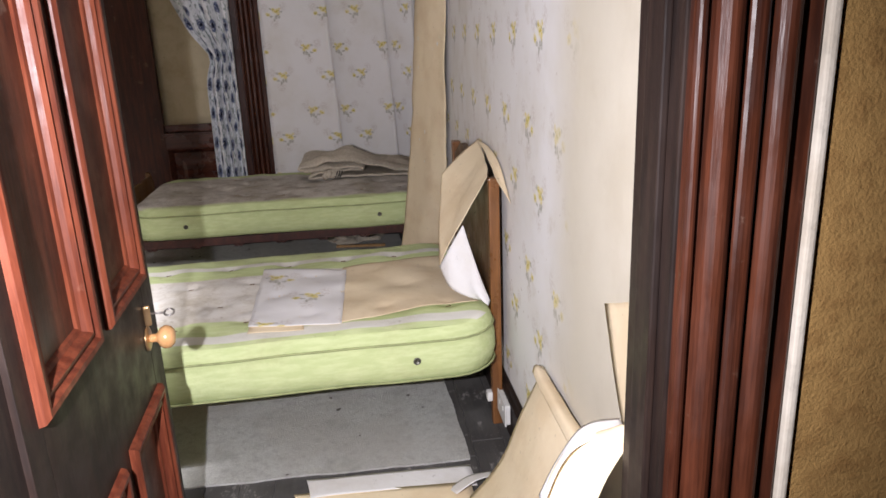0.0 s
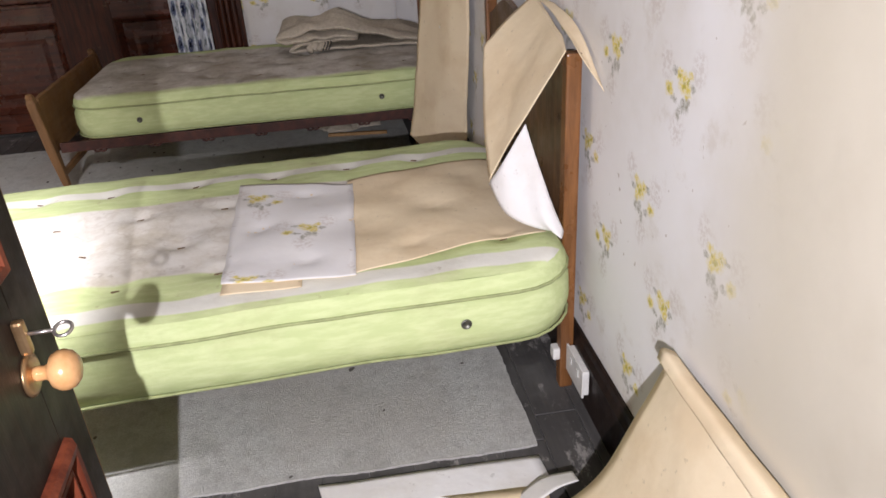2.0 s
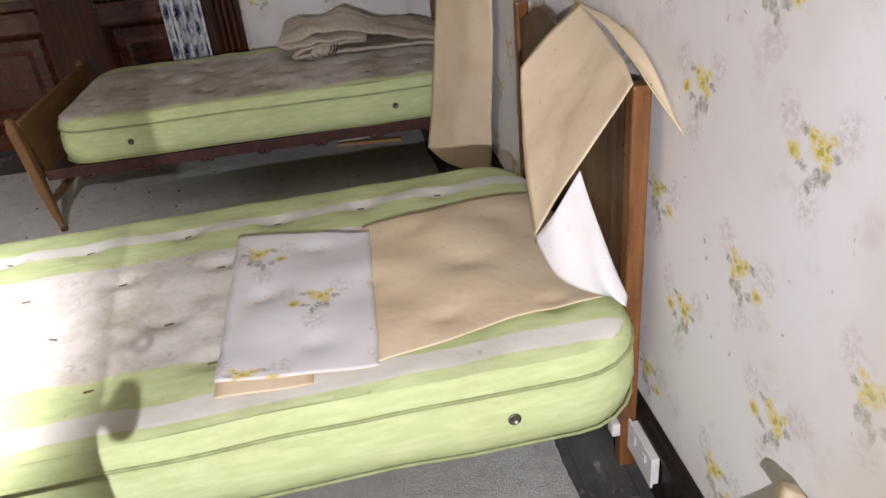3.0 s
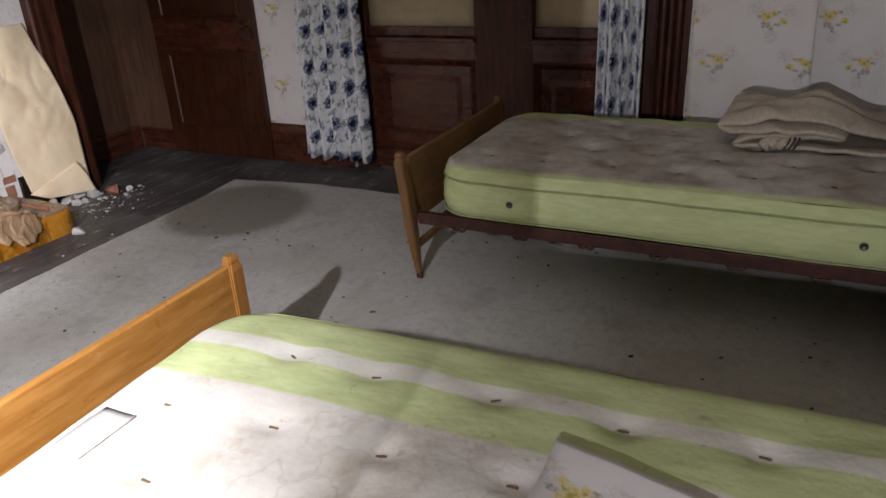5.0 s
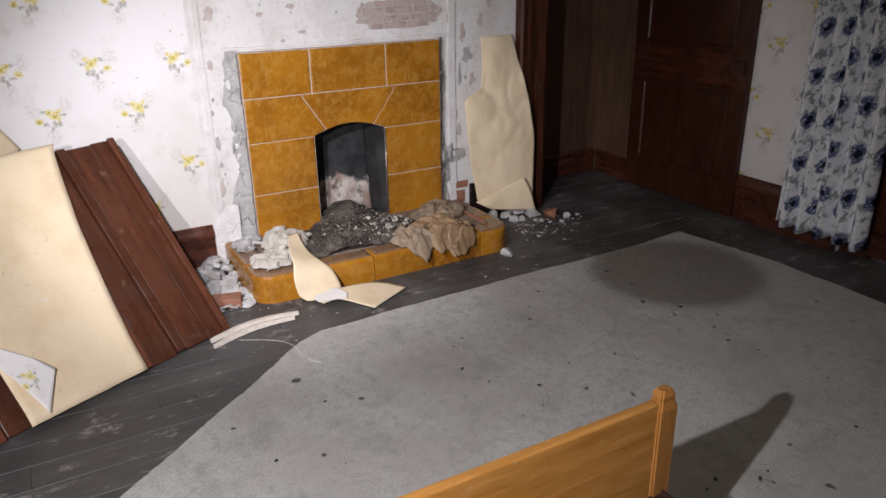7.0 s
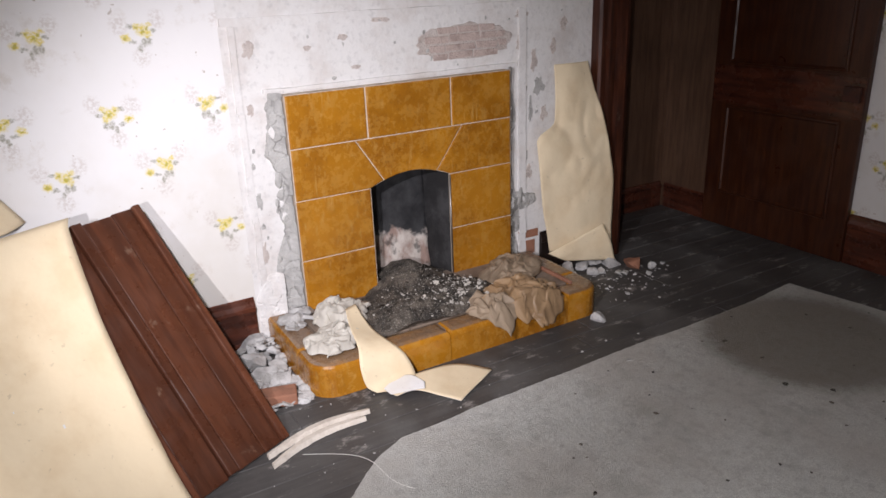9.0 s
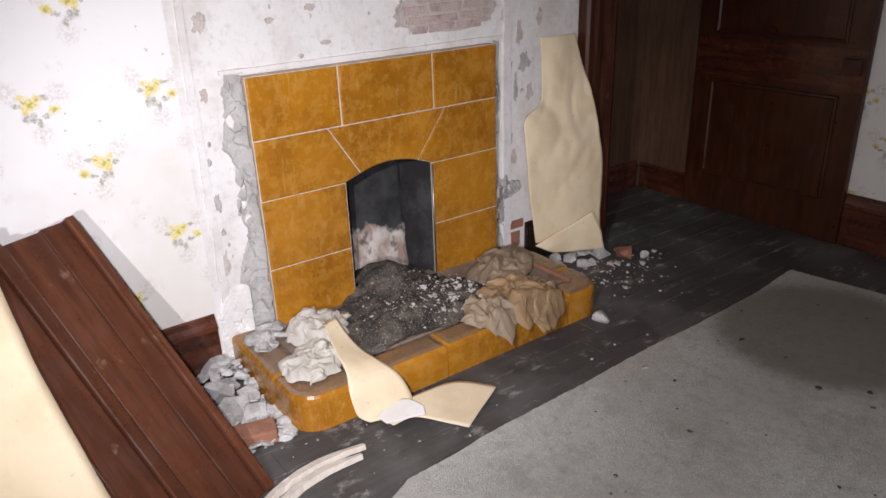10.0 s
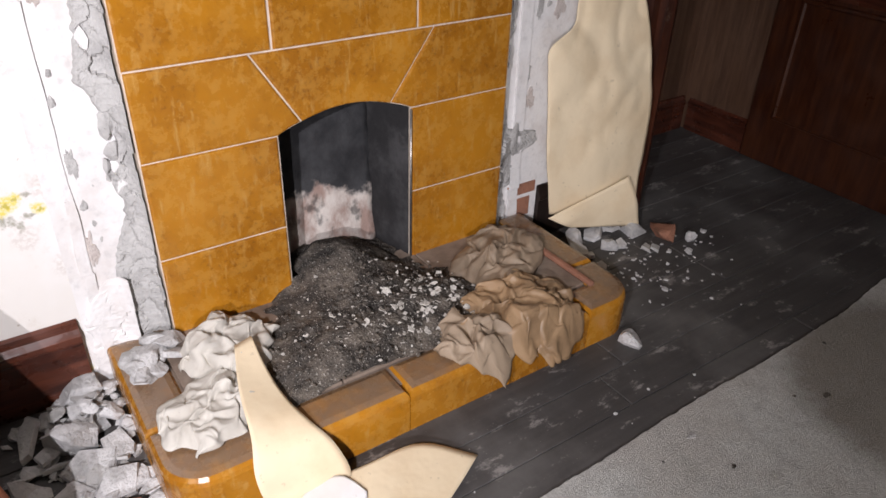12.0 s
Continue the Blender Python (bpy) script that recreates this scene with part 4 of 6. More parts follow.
def bed(label, xh, xf, y0, y1, head, foot, seed, lean=0.0):
    th = thing("bed", label, "bed", pose(0, 0, 0), "single beds")
    ym = (y0 + y1) / 2
    for y in (y0, y1):
        bm = bmesh.new()
        box(bm, xh - 0.02, xh + 0.02, y - 0.02, y + 0.02, 0.0, head, bevel=0.006)
        part("post", bm, POST_WOOD, th)
        bm = bmesh.new()
        rows = [(0.034, 0.013), (0.12, 0.020), (0.26, 0.026), (foot - 0.03, 0.026), (foot - 0.012, 0.02), (foot, 0.021), (foot + 0.012, 0.014)]
        rings = []
        for z, r in rows:
            xx = xf - lean * z / foot
            rings.append([bm.verts.new((xx + a * r * 0.8, y + b * r, z)) for a, b in ((-1, -1), (1, -1), (1, 1), (-1, 1))])
        for a, b in zip(rings, rings[1:]):
            for i in range(4):
                bm.faces.new((a[i], a[(i + 1) % 4], b[(i + 1) % 4], b[i]))
        bm.faces.new(rings[-1])
        bm.faces.new(list(reversed(rings[0])))
        bmesh.ops.bevel(bm, geom=[e for e in bm.edges if abs(e.verts[0].co.z - e.verts[1].co.z) > 0.01], offset=0.004, segments=2, affect="EDGES")
        post = part("foot_post", bm, OAK_Z if seed == 1 else DARKER_OAK_Z, th)
        bm = bmesh.new()
        lathe(bm, [(0.004, -0.009), (0.014, -0.008), (0.017, 0.0), (0.014, 0.008), (0.004, 0.009)], pose(xf, y, 0.0175, 90), 14)
        tube(bm, [(xf, y, 0.018), (xf - 0.004, y, 0.040)], 0.0085, 8)
        part("castor", bm, IRON, post, "small dark metal castor", True)
    # headboard with a shouldered, bowed top
    bm = bmesh.new()
    n_ = 24
    prof = [(y0 + 0.02, 0.30)] + [(y0 + 0.02 + (y1 - y0 - 0.04) * i / n_, head - 0.03 + 0.05 * math.sin(math.pi * i / n_) - 0.02 * math.cos(4 * math.pi * i / n_)) for i in range(n_ + 1)] + [(y1 - 0.02, 0.30)]
    extrude_profile(bm, prof, lambda s, t, w: (w, s, t), xh - 0.010, xh + 0.010)
    part("headboard_panel", bm, BROWN_BED, th, "dark brown veneered headboard")
    bm = bmesh.new()
    box(bm, xf - 0.012 - lean * 0.75, xf + 0.012 - lean * 0.75, y0 + 0.022, y1 - 0.022, 0.245, foot - 0.012, bevel=0.007, segs=3)
    part("footboard_panel", bm, OAK_Y if seed == 1 else DARKER_OAK_Y, th, "honey coloured oak footboard" if seed == 1 else "darker brown oak footboard")
    part("foot_rail", cuboid(xf - 0.012 - lean * 0.3, xf + 0.012 - lean * 0.3, y0 + 0.018, y1 - 0.018, 0.135, 0.165, bevel=0.005), OAK_Y if seed == 1 else DARKER_OAK_Y, th)
    for y, s in ((y0 - 0.005, 1), (y1 + 0.005, -1)):
        bm = bmesh.new()
        box(bm, xf + 0.015, xh - 0.018, y - 0.004, y + 0.004, 0.265, 0.315, bevel=0.002)
        box(bm, xf + 0.015, xh - 0.018, min(y + 0.004 * s, y + 0.04 * s), max(y + 0.004 * s, y + 0.04 * s), 0.3, 0.308)
        rail = part("side_rail", bm, IRON, th, "rusty red iron side rail")
        for i in range(7):
            bm = bmesh.new()
            x = xf + 0.2 + i * (xh - xf - 0.4) / 6
            tube(bm, [(x - 0.03, y, 0.268), (x - 0.024, y - 0.003, 0.259), (x - 0.01, y - 0.003, 0.256), (x, y - 0.003, 0.261), (x + 0.01, y - 0.003, 0.256), (x + 0.024, y - 0.003, 0.259), (x + 0.03, y, 0.268)], 0.006, 6)
            part("spring_hook", bm, IRON, rail, "", True)
    for i in range(9):
        x = xf + 0.12 + i * (xh - xf - 0.24) / 8
        part("slat", cuboid(x - 0.012, x + 0.012, y0 + 0.01, y1 - 0.01, 0.302, 0.309), IRON, th)
    return th


bed("single bed with honey oak footboard and dark headboard", 1.155, -0.865, 3.525, 4.46, 1.0, 0.555, 1)
mattress("mattress", -0.705, 1.122, 3.30, 4.352, 0.311, 0.522, "green striped tufted mattress lying askew over the bed", 1, 2.3)
tag = sheet("mattress_label", lambda u, v: (-0.655 + 0.085 * u, 3.69 + 0.14 * v, TOPS[1](-0.655 + 0.085 * u, 3.69 + 0.14 * v) + 0.004), 6, 8, (0.08, 0.14), (LABEL, LABEL), 0.0012)
tagged(new("cloth_patch", tag), "worn grey cloth label on the mattress", "label")
bed("single bed with darker brown oak footboard near the window", 1.155, -0.835, 5.52, 6.60, 1.03, 0.555, 2, 0.055)
mattress("mattress", -0.755, 1.115, 5.515, 6.50, 0.311, 0.522, "green striped tufted mattress, greyed with dirt", 2)

# ---- fireplace ----
XT = -3.37
fire = thing("fireplace", "amber glazed tile fireplace with an arched opening, torn at its edges", "fireplace")


def prism(bm, pts, place, a, b, bevel=0.004):
    """A flat piece with eased front edges: outline pts, from depth a (back) to b (front)."""
    k = len(pts)

    def inset(d):
        out = []
        for i in range(k):
            p0, p1, p2 = (Vector(pts[(i + j) % k]) for j in (-1, 0, 1))
            e1, e2 = (p1 - p0).normalized(), (p2 - p1).normalized()
            n1, n2 = Vector((-e1.y, e1.x)), Vector((-e2.y, e2.x))
            m = n1 + n2
            out.append(p1 + m * (d / max(0.3, 1 + n1.dot(n2))))
        return out
    s = math.copysign(1, b - a)
    rings = [[bm.verts.new(place(p[0], p[1], w)) for p in inset(d)] for d, w in ((0, a), (0, b - s * bevel), (bevel * 0.12, b - s * bevel * 0.55), (bevel * 0.4, b - s * bevel * 0.2), (bevel, b))]
    for r0, r1 in zip(rings, rings[1:]):
        for i in range(k):
            bm.faces.new((r0[i], r0[(i + 1) % k], r1[(i + 1) % k], r1[i]))
    bm.faces.new(rings[-1])
    bm.faces.new(list(reversed(rings[0])))
    return bm


def face(y, z, x):
    return (x, y, z)


ARCH = [(4.600 + 0.385 * i / 12, 0.606 + 0.060 * math.sin(math.pi * (0.08 + 0.84 * i / 12)) - 0.015) for i in range(13)]
bm = bmesh.new()
prof = [(4.268, 0.10), (4.60, 0.10)] + ARCH + [(4.985, 0.10), (5.318, 0.10), (5.318, 1.027), (4.268, 1.027)]
extrude_profile(bm, prof, lambda s, t, w: (w, s, t), XW - 0.02, XT - 0.006)
part("surround_slab", bm, GROUT, fire, "pale grout between the tiles")
G = 0.0022
tiles = [
    [(4.268, 0.816), (4.605, 0.816), (4.605, 1.027), (4.268, 1.027)],
    [(4.605, 0.816), (5.006, 0.816), (5.006, 1.027), (4.605, 1.027)],
    [(5.006, 0.816), (5.318, 0.816), (5.318, 1.027), (5.006, 1.027)],
    [(4.268, 0.604), (4.600, 0.604), ARCH[1], ARCH[2], (4.546, 0.816), (4.268, 0.816)],
    ARCH[2:11] + [(5.058, 0.816), (4.546, 0.816)],
    [(4.985, 0.604), (5.318, 0.604), (5.318, 0.816), (5.058, 0.816), ARCH[10], ARCH[11]],
    [(4.268, 0.346), (4.600, 0.346), (4.600, 0.604), (4.268, 0.604)],
    [(4.985, 0.346), (5.318, 0.346), (5.318, 0.604), (4.985, 0.604)],
    [(4.268, 0.10), (4.600, 0.10), (4.600, 0.346), (4.268, 0.346)],
    [(4.985, 0.10), (5.318, 0.10), (5.318, 0.346), (4.985, 0.346)],
]
for pts in tiles:
    c = Vector((sum(p[0] for p in pts) / len(pts), sum(p[1] for p in pts) / len(pts)))
    shr = [((Vector(p) - c) * (1 - G / 0.13) + c) for p in pts]
    bm = bmesh.new()
    prism(bm, [(p.x, p.y) for p in shr], face, XT - 0.012, XT, 0.006)
    part("tile", bm, GLAZE, fire, "", False)
# firebox with splayed cheeks and a bleached back
for (ya, xa), (yb, xb) in (((4.603, XT - 0.012), (4.64, XW - 0.15)), ((4.982, XT - 0.012), (4.95, XW - 0.15))):
    bm = bmesh.new()
    s = 0.02 if ya < 4.8 else -0.02
    q = [(xa, ya), (xb, yb), (xb, yb - s), (xa, ya - s * 0.05)]
    lo, hi = [bm.verts.new((x, y, 0.10)) for x, y in q], [bm.verts.new((x, y, 0.675)) for x, y in q]
    for i in range(4):
        bm.faces.new((lo[i], lo[(i + 1) % 4], hi[(i + 1) % 4], hi[i]))
    bm.faces.new(hi)
    bm.faces.new(lo)
    part("firebox_cheek", bm, SOOT, fire, "sooty black firebox side")
bm = bmesh.new()
box(bm, XW - 0.20, XW - 0.15, 4.62, 4.97, 0.10, 0.676)
box(bm, XW - 0.15, XW, 4.61, 4.98, 0.672, 0.679)
part("firebox_back", bm, SOOT, fire, "sooty firebox back")
me = sheet("fireback", lambda u, v: (XW - 0.142 + 0.03 * (1 - v) ** 2 + wob(u * 4, v * 6, 1, 1.5, 0.01), 4.632 + 0.325 * u, 0.10 + 0.565 * v), 14, 22, (0.3, 0.55), (SOOT_PALE, SOOT_PALE), 0.006)
ob = tagged(new("fireback", me), "cracked heat-bleached firebrick")
ob.parent = fire
bm = bmesh.new()
tube(bm, [(XT + 0.001, 4.983, 0.12), (XT + 0.001, 4.983, 0.60)] , 0.004, 6)
part("metal_edge", bm, STEEL, fire, "bent metal edging strip", True)
# torn mortar down both sides of the slab
rnd = random.Random(5)


def torn_band(edge, rim, z0, z1, deep, cells, seed, material, label, across=18):
    """Broken render between a ragged outline (pairs of z, y) and a straight rim: flat plates at stepped depths."""
    def outer(z):
        for (za, ya), (zb, yb) in zip(edge, edge[1:]):
            if za <= z <= zb:
                return ya + (yb - ya) * (z - za) / (zb - za)
        return edge[0][1] if z < edge[0][0] else edge[-1][1]
    up = int((z1 - z0) / 0.0055)
    bm = bmesh.new()
    grid = []
    for j in range(up + 1):
        z = z0 + (z1 - z0) * j / up
        ya = outer(z) + wob(z, seed, 0, 23, 0.012) + wob(z, seed, 4, 70, 0.007)
        row = []
        for i in range(across + 1):
            u = i / across
            y = ya + (rim - ya) * u
            q = Vector((y * cells + 0.25 * noise.noise(Vector((y * 40, z * 40, seed))), z * cells * 0.8, seed))
            dist, pts = noise.voronoi(q)
            step = abs(math.sin(pts[0].x * 12.9898 + pts[0].y * 78.233) * 43758.5453) % 1.0
            tilt = 0.35 * ((q - pts[0]).y * (step - 0.5) + (q - pts[0]).x * (0.5 - step))
            d = deep * (0.15 + step * (0.35 + 0.5 * u) + tilt) - (0.10 * deep if dist[1] - dist[0] < 0.05 else 0)
            d = max(0.001, d) * min(1.0, 0.25 + u * 7) + 0.032 * u ** 4 + wob(y, z, seed, 90, 0.0015)
            row.append(bm.verts.new((XW + (d if i else -0.002), y, z)))
        grid.append(row)
    for a, b in zip(grid, grid[1:]):
        for i in range(across):
            bm.faces.new((a[i], a[i + 1], b[i + 1], b[i]))
    part("torn_mortar", bm, material, fire, label)


torn_band([(0.08, 4.17), (0.17, 4.19), (0.25, 4.16), (0.38, 4.185), (0.47, 4.225), (0.58, 4.21), (0.66, 4.24), (0.72, 4.22), (0.80, 4.185), (0.92, 4.205), (1.036, 4.215)], 4.262, 0.09, 1.036, 0.030, 22, 3.0, GREY_MORTAR, "broken grey mortar along the tiles")
torn_band([(0.10, 5.40), (0.23, 5.375), (0.25, 5.43), (0.34, 5.435), (0.365, 5.50), (0.41, 5.51), (0.44, 5.38), (0.60, 5.35), (0.85, 5.385), (0.93, 5.36), (1.036, 5.35)], 5.324, 0.12, 1.036, 0.026, 24, 8.0, GREY_MORTAR, "broken grey mortar along the tiles")
torn_band([(0.03, 4.07), (0.12, 4.08), (0.20, 4.075), (0.27, 4.10), (0.31, 4.15)], 4.19, 0.03, 0.31, 0.016, 14, 14.0, RAW_PLASTER, "crumbled white plaster over the skirting end", 22)


def mortar(y, z, r, pale=False):
    bm = bmesh.new()
    lump(bm, (XW + 0.010, y, z), r, rnd.randrange(9999), 1.2, 2, (0.55, 0.8, 1.2))
    part("mortar_chunk", bm, RAW_PLASTER if pale else GREY_MORTAR, fire)


for k in range(12):
    mortar(4.236 - rnd.uniform(0, 0.03), rnd.uniform(0.55, 1.0), rnd.uniform(0.010, 0.022), k % 3 == 0)
for k in range(7):
    mortar(5.335 + rnd.uniform(0, 0.03), rnd.uniform(0.2, 0.6), rnd.uniform(0.010, 0.022))
mortar(5.40, 0.40, 0.035)
for k in range(9):
    bm = bmesh.new()
    r = rnd.uniform(0.025, 0.05)
    lump(bm, (0, 0, 0), r, 700 + k, 0.5, 2)
    solo("plaster_lump", bm, RUBBLE, "white lump of fallen plaster on the hearth", "rubble", pose(rnd.uniform(-3.36, -3.22), rnd.uniform(4.12, 4.26), 0.13 + r * 0.35, rnd.uniform(-20, 20), rnd.uniform(-20, 20)), group="fireplace rubble")
# raised outline of the lost mantel, in old plaster and paint
bm = bmesh.new()
for y0, y1, z0, z1, t in ((4.075, 5.50, 1.285, 1.315, 0.012), (4.10, 4.125, 0.10, 1.285, 0.007), (5.40, 5.44, 0.10, 1.285, 0.010), (4.205, 5.385, 1.036, 1.05, 0.014)):
    n_ = 30
    long_y = (y1 - y0) > (z1 - z0)
    pts = []
    for i in range(n_):
        a, b = i / n_, (i + 1) / n_
        j = wob(i * 0.7, y0 * 3, z0, 1.1, 0.008)
        if long_y:
            box(bm, XW, XW + t + j * 0.4, y0 + (y1 - y0) * a, y0 + (y1 - y0) * b, z0 + j, z1 + j * 0.5)
        else:
            box(bm, XW, XW + t + j * 0.4, y0 + j, y1 + j * 0.5, z0 + (z1 - z0) * a, z0 + (z1 - z0) * b)
bmesh.ops.remove_doubles(bm, verts=bm.verts, dist=0.004)
solo("trim_mantel_scar", bm, RAW_PLASTER, "ridge of old plaster where the mantel stood", "trim", kind="structure")
# bare brick where the plaster has fallen
bare = thing("brick_patch", "patch of worn pinkish brick where plaster has fallen off", "brickwork", kind="structure")
bm = bmesh.new()
rim_ = [(5.12 + (0.245 + 0.05 * noise.noise(Vector((3 * math.cos(a), 3 * math.sin(a), 2)))) * math.cos(a), 1.162 + (0.075 + 0.03 * noise.noise(Vector((4 * math.cos(a), 4 * math.sin(a), 7)))) * math.sin(a)) for a in (2 * math.pi * i / 60 for i in range(60))]
lo, hi = [bm.verts.new((XW - 0.001, y, z)) for y, z in rim_], [bm.verts.new((XW + 0.0025, 5.12 + (y - 5.12) * 0.985, 1.162 + (z - 1.162) * 0.96)) for y, z in rim_]
for i in range(60):
    bm.faces.new((lo[i], lo[(i + 1) % 60], hi[(i + 1) % 60], hi[i]))
bm.faces.new(hi)
part("bared_mortar", bm, BARED, bare, "pinkish old mortar")
for r in range(4):
    z = 1.095 + 0.036 * r
    half = 0.22 * math.sqrt(max(0.1, 1 - ((z + 0.016 - 1.162) / 0.085) ** 2))
    y = 5.12 - half + rnd.uniform(0, 0.04)
    while y < 5.12 + half - 0.04:
        w = min(rnd.uniform(0.07, 0.16), 5.12 + half - y)
        bm = bmesh.new()
        box(bm, 0, rnd.uniform(0.004, 0.0065), 0, w - 0.006, 0, rnd.uniform(0.022, 0.031), bevel=0.0025, segs=2)
        for q in bm.verts:
            q.co += Vector((0, wob(q.co.y * 9, q.co.z * 30, r + y, 2, 0.010), wob(q.co.y * 9, q.co.z * 30, y, 2, 0.007)))
        part("brick", bm, LATH_BRICK, bare, "", False, pose(XW, y, z + (y - 5.12) * 0.02, rnd.uniform(-2, 2)))
        y += w
# flaked paint blisters on the breast
bm = bmesh.new()
for k in range(36):
    y, z = (rnd.uniform(4.10, 4.21), rnd.uniform(0.15, 1.25)) if k % 3 == 0 else ((rnd.uniform(5.39, 5.78), rnd.uniform(0.3, 1.3)) if k % 3 == 1 else (rnd.uniform(4.2, 5.4), rnd.uniform(1.06, 1.28)))
    lump(bm, (XW - 0.001, y, z), rnd.uniform(0.003, 0.010), rnd.randrange(9999), 1.5, 1)
tagged(solo("plaster_flake", bm, GREY_MORTAR, "small grey chips in the old plaster", "plaster", kind="stuff"))
def scar(y, z, ry, rz, seed, deep=0.003):
    """A scab of bared undercoat with a ragged outline."""
    bm = bmesh.new()
    k = 40
    rim_ = []
    for i in range(k):
        a = 2 * math.pi * i / k
        q = 1 + 0.55 * noise.noise(Vector((1.6 * math.cos(a), 1.6 * math.sin(a), seed))) + 0.35 * noise.noise(Vector((5 * math.cos(a), 5 * math.sin(a), seed)))
        rim_.append((ry * q * math.cos(a), rz * q * math.sin(a)))
    lo = [bm.verts.new((XW - 0.001, y + p, z + q)) for p, q in rim_]
    hi = [bm.verts.new((XW + deep, y + p * 0.94, z + q * 0.94)) for p, q in rim_]
    for i in range(k):
        bm.faces.new((lo[i], lo[(i + 1) % k], hi[(i + 1) % k], hi[i]))
    bm.faces.new(hi)
    return bm


scars = thing("plaster_scars", "scabs of bared undercoat and old paint on the chimney breast", "plaster", kind="structure")
for y, z, ry, rz, m_ in ((5.52, 0.93, 0.030, 0.040, GREY_MORTAR), (5.49, 1.05, 0.016, 0.05, BARED), (5.55, 0.80, 0.020, 0.035, BARED), (5.47, 0.82, 0.010, 0.06, GREY_MORTAR), (5.60, 1.10, 0.018, 0.03, BARED),
                        (5.41, 1.13, 0.018, 0.035, BARED), (5.43, 0.62, 0.022, 0.05, GREY_MORTAR), (5.46, 0.52, 0.018, 0.035, BARED), (5.66, 1.20, 0.02, 0.03, BARED), (4.17, 1.20, 0.022, 0.03, BARED), (4.15, 0.98, 0.012, 0.025, BARED),
                        (4.32, 1.30, 0.05, 0.012, BARED), (4.55, 1.22, 0.02, 0.012, BARED), (4.72, 1.28, 0.04, 0.012, BARED), (4.40, 1.19, 0.014, 0.01, BARED), (4.60, 1.10, 0.02, 0.008, BARED), (5.42, 1.26, 0.03, 0.02, BARED),
                        (4.13, 0.40, 0.016, 0.05, BARED), (4.14, 0.62, 0.010, 0.04, GREY_MORTAR)):
    part("scab", scar(y, z, ry, rz, y * 7 + z), m_, scars)
bm = bmesh.new()
box(bm, XW, XW + 0.004, 5.42, 5.50, 0.10, 0.17, bevel=0.001)
box(bm, XW, XW + 0.004, 5.40, 5.52, 0.185, 0.225, bevel=0.001)
solo("wall_brick_stub", bm, BRICK, "bared bricks at the foot of the breast", "wall", kind="structure")

# ---- hearth ----
hearth = thing("hearth", "raised hearth of amber glazed tiles with rounded corners, littered", "hearth")
HZ, HX0, HX1, HY0, HY1, HB = 0.13, XT - 0.05, -2.862, 4.105, 5.455, 0.115


def flat(x, y, z):
    return (x, y, z)


def corner(cx, cy, r, a0, a1, n_=7):
    return [(cx + r * math.cos(radians(a0 + (a1 - a0) * i / n_)), cy + r * math.sin(radians(a0 + (a1 - a0) * i / n_))) for i in range(n_ + 1)]


R = 0.10
pieces = [
    [(HX0, HY0), (HX1 - 0.20, HY0), (HX1 - 0.20, HY0 + HB), (HX0, HY0 + HB)],
    [(HX1 - 0.20, HY0)] + corner(HX1 - R, HY0 + R, R, -90, 0) + [(HX1, HY0 + 0.22), (HX1 - HB, HY0 + 0.22), (HX1 - HB, HY0 + HB), (HX1 - 0.20, HY0 + HB)],
    [(HX1, HY0 + 0.22), (HX1, 4.667), (HX1 - HB, 4.667), (HX1 - HB, HY0 + 0.22)],
    [(HX1, 4.667), (HX1, 4.98), (HX1 - HB, 4.98), (HX1 - HB, 4.667)],
    [(HX1, 4.98), (HX1, HY1 - 0.2), (HX1 - HB, HY1 - 0.2), (HX1 - HB, 4.98)],
    [(HX1, HY1 - 0.2)] + corner(HX1 - R, HY1 - R, R, 0, 90) + [(HX1 - 0.20, HY1), (HX1 - 0.20, HY1 - HB), (HX1 - HB, HY1 - HB), (HX1 - HB, HY1 - 0.2)],
    [(HX1 - 0.20, HY1), (HX0, HY1), (HX0, HY1 - HB), (HX1 - 0.20, HY1 - HB)],
]
for pts in pieces:
    c = Vector((sum(p[0] for p in pts) / len(pts), sum(p[1] for p in pts) / len(pts)))
    bm = bmesh.new()
    prism(bm, [tuple((Vector(p) - c) * 0.991 + c) for p in pts], flat, 0.0, HZ, 0.024)
    part("edge_tile", bm, GLAZE_DUSTY, hearth)
part("hearth_bed", cuboid(HX0, HX1 - 0.045, HY0 + 0.045, HY1 - 0.045, 0.001, HZ - 0.013), HEARTH_TOP, hearth)
for y0, y1 in ((HY0 + HB, 4.55), (4.55, 5.0), (5.0, HY1 - HB)):
    part("top_tile", cuboid(HX0, HX1 - HB - 0.002, y0 + 0.002, y1 - 0.002, HZ - 0.012, HZ - 0.002, bevel=0.003), HEARTH_TOP, hearth, "dusty brown hearth tile")


def heap(x, y):
    """Height of the ash over the hearth."""
    a = math.exp(-(((x + 3.38) / 0.17) ** 2 + ((y - 4.74) / 0.15) ** 2)) * 0.13
    b = math.exp(-(((x + 3.12) / 0.16) ** 2 + ((y - 4.72) / 0.24) ** 2)) * 0.075
    c = math.exp(-(((x + 3.03) / 0.12) ** 2 + ((y - 4.55) / 0.13) ** 2)) * 0.042
    d = math.exp(-(((x + 3.12) / 0.13) ** 2 + ((y - 4.95) / 0.12) ** 2)) * 0.034
    return a + b + c + d


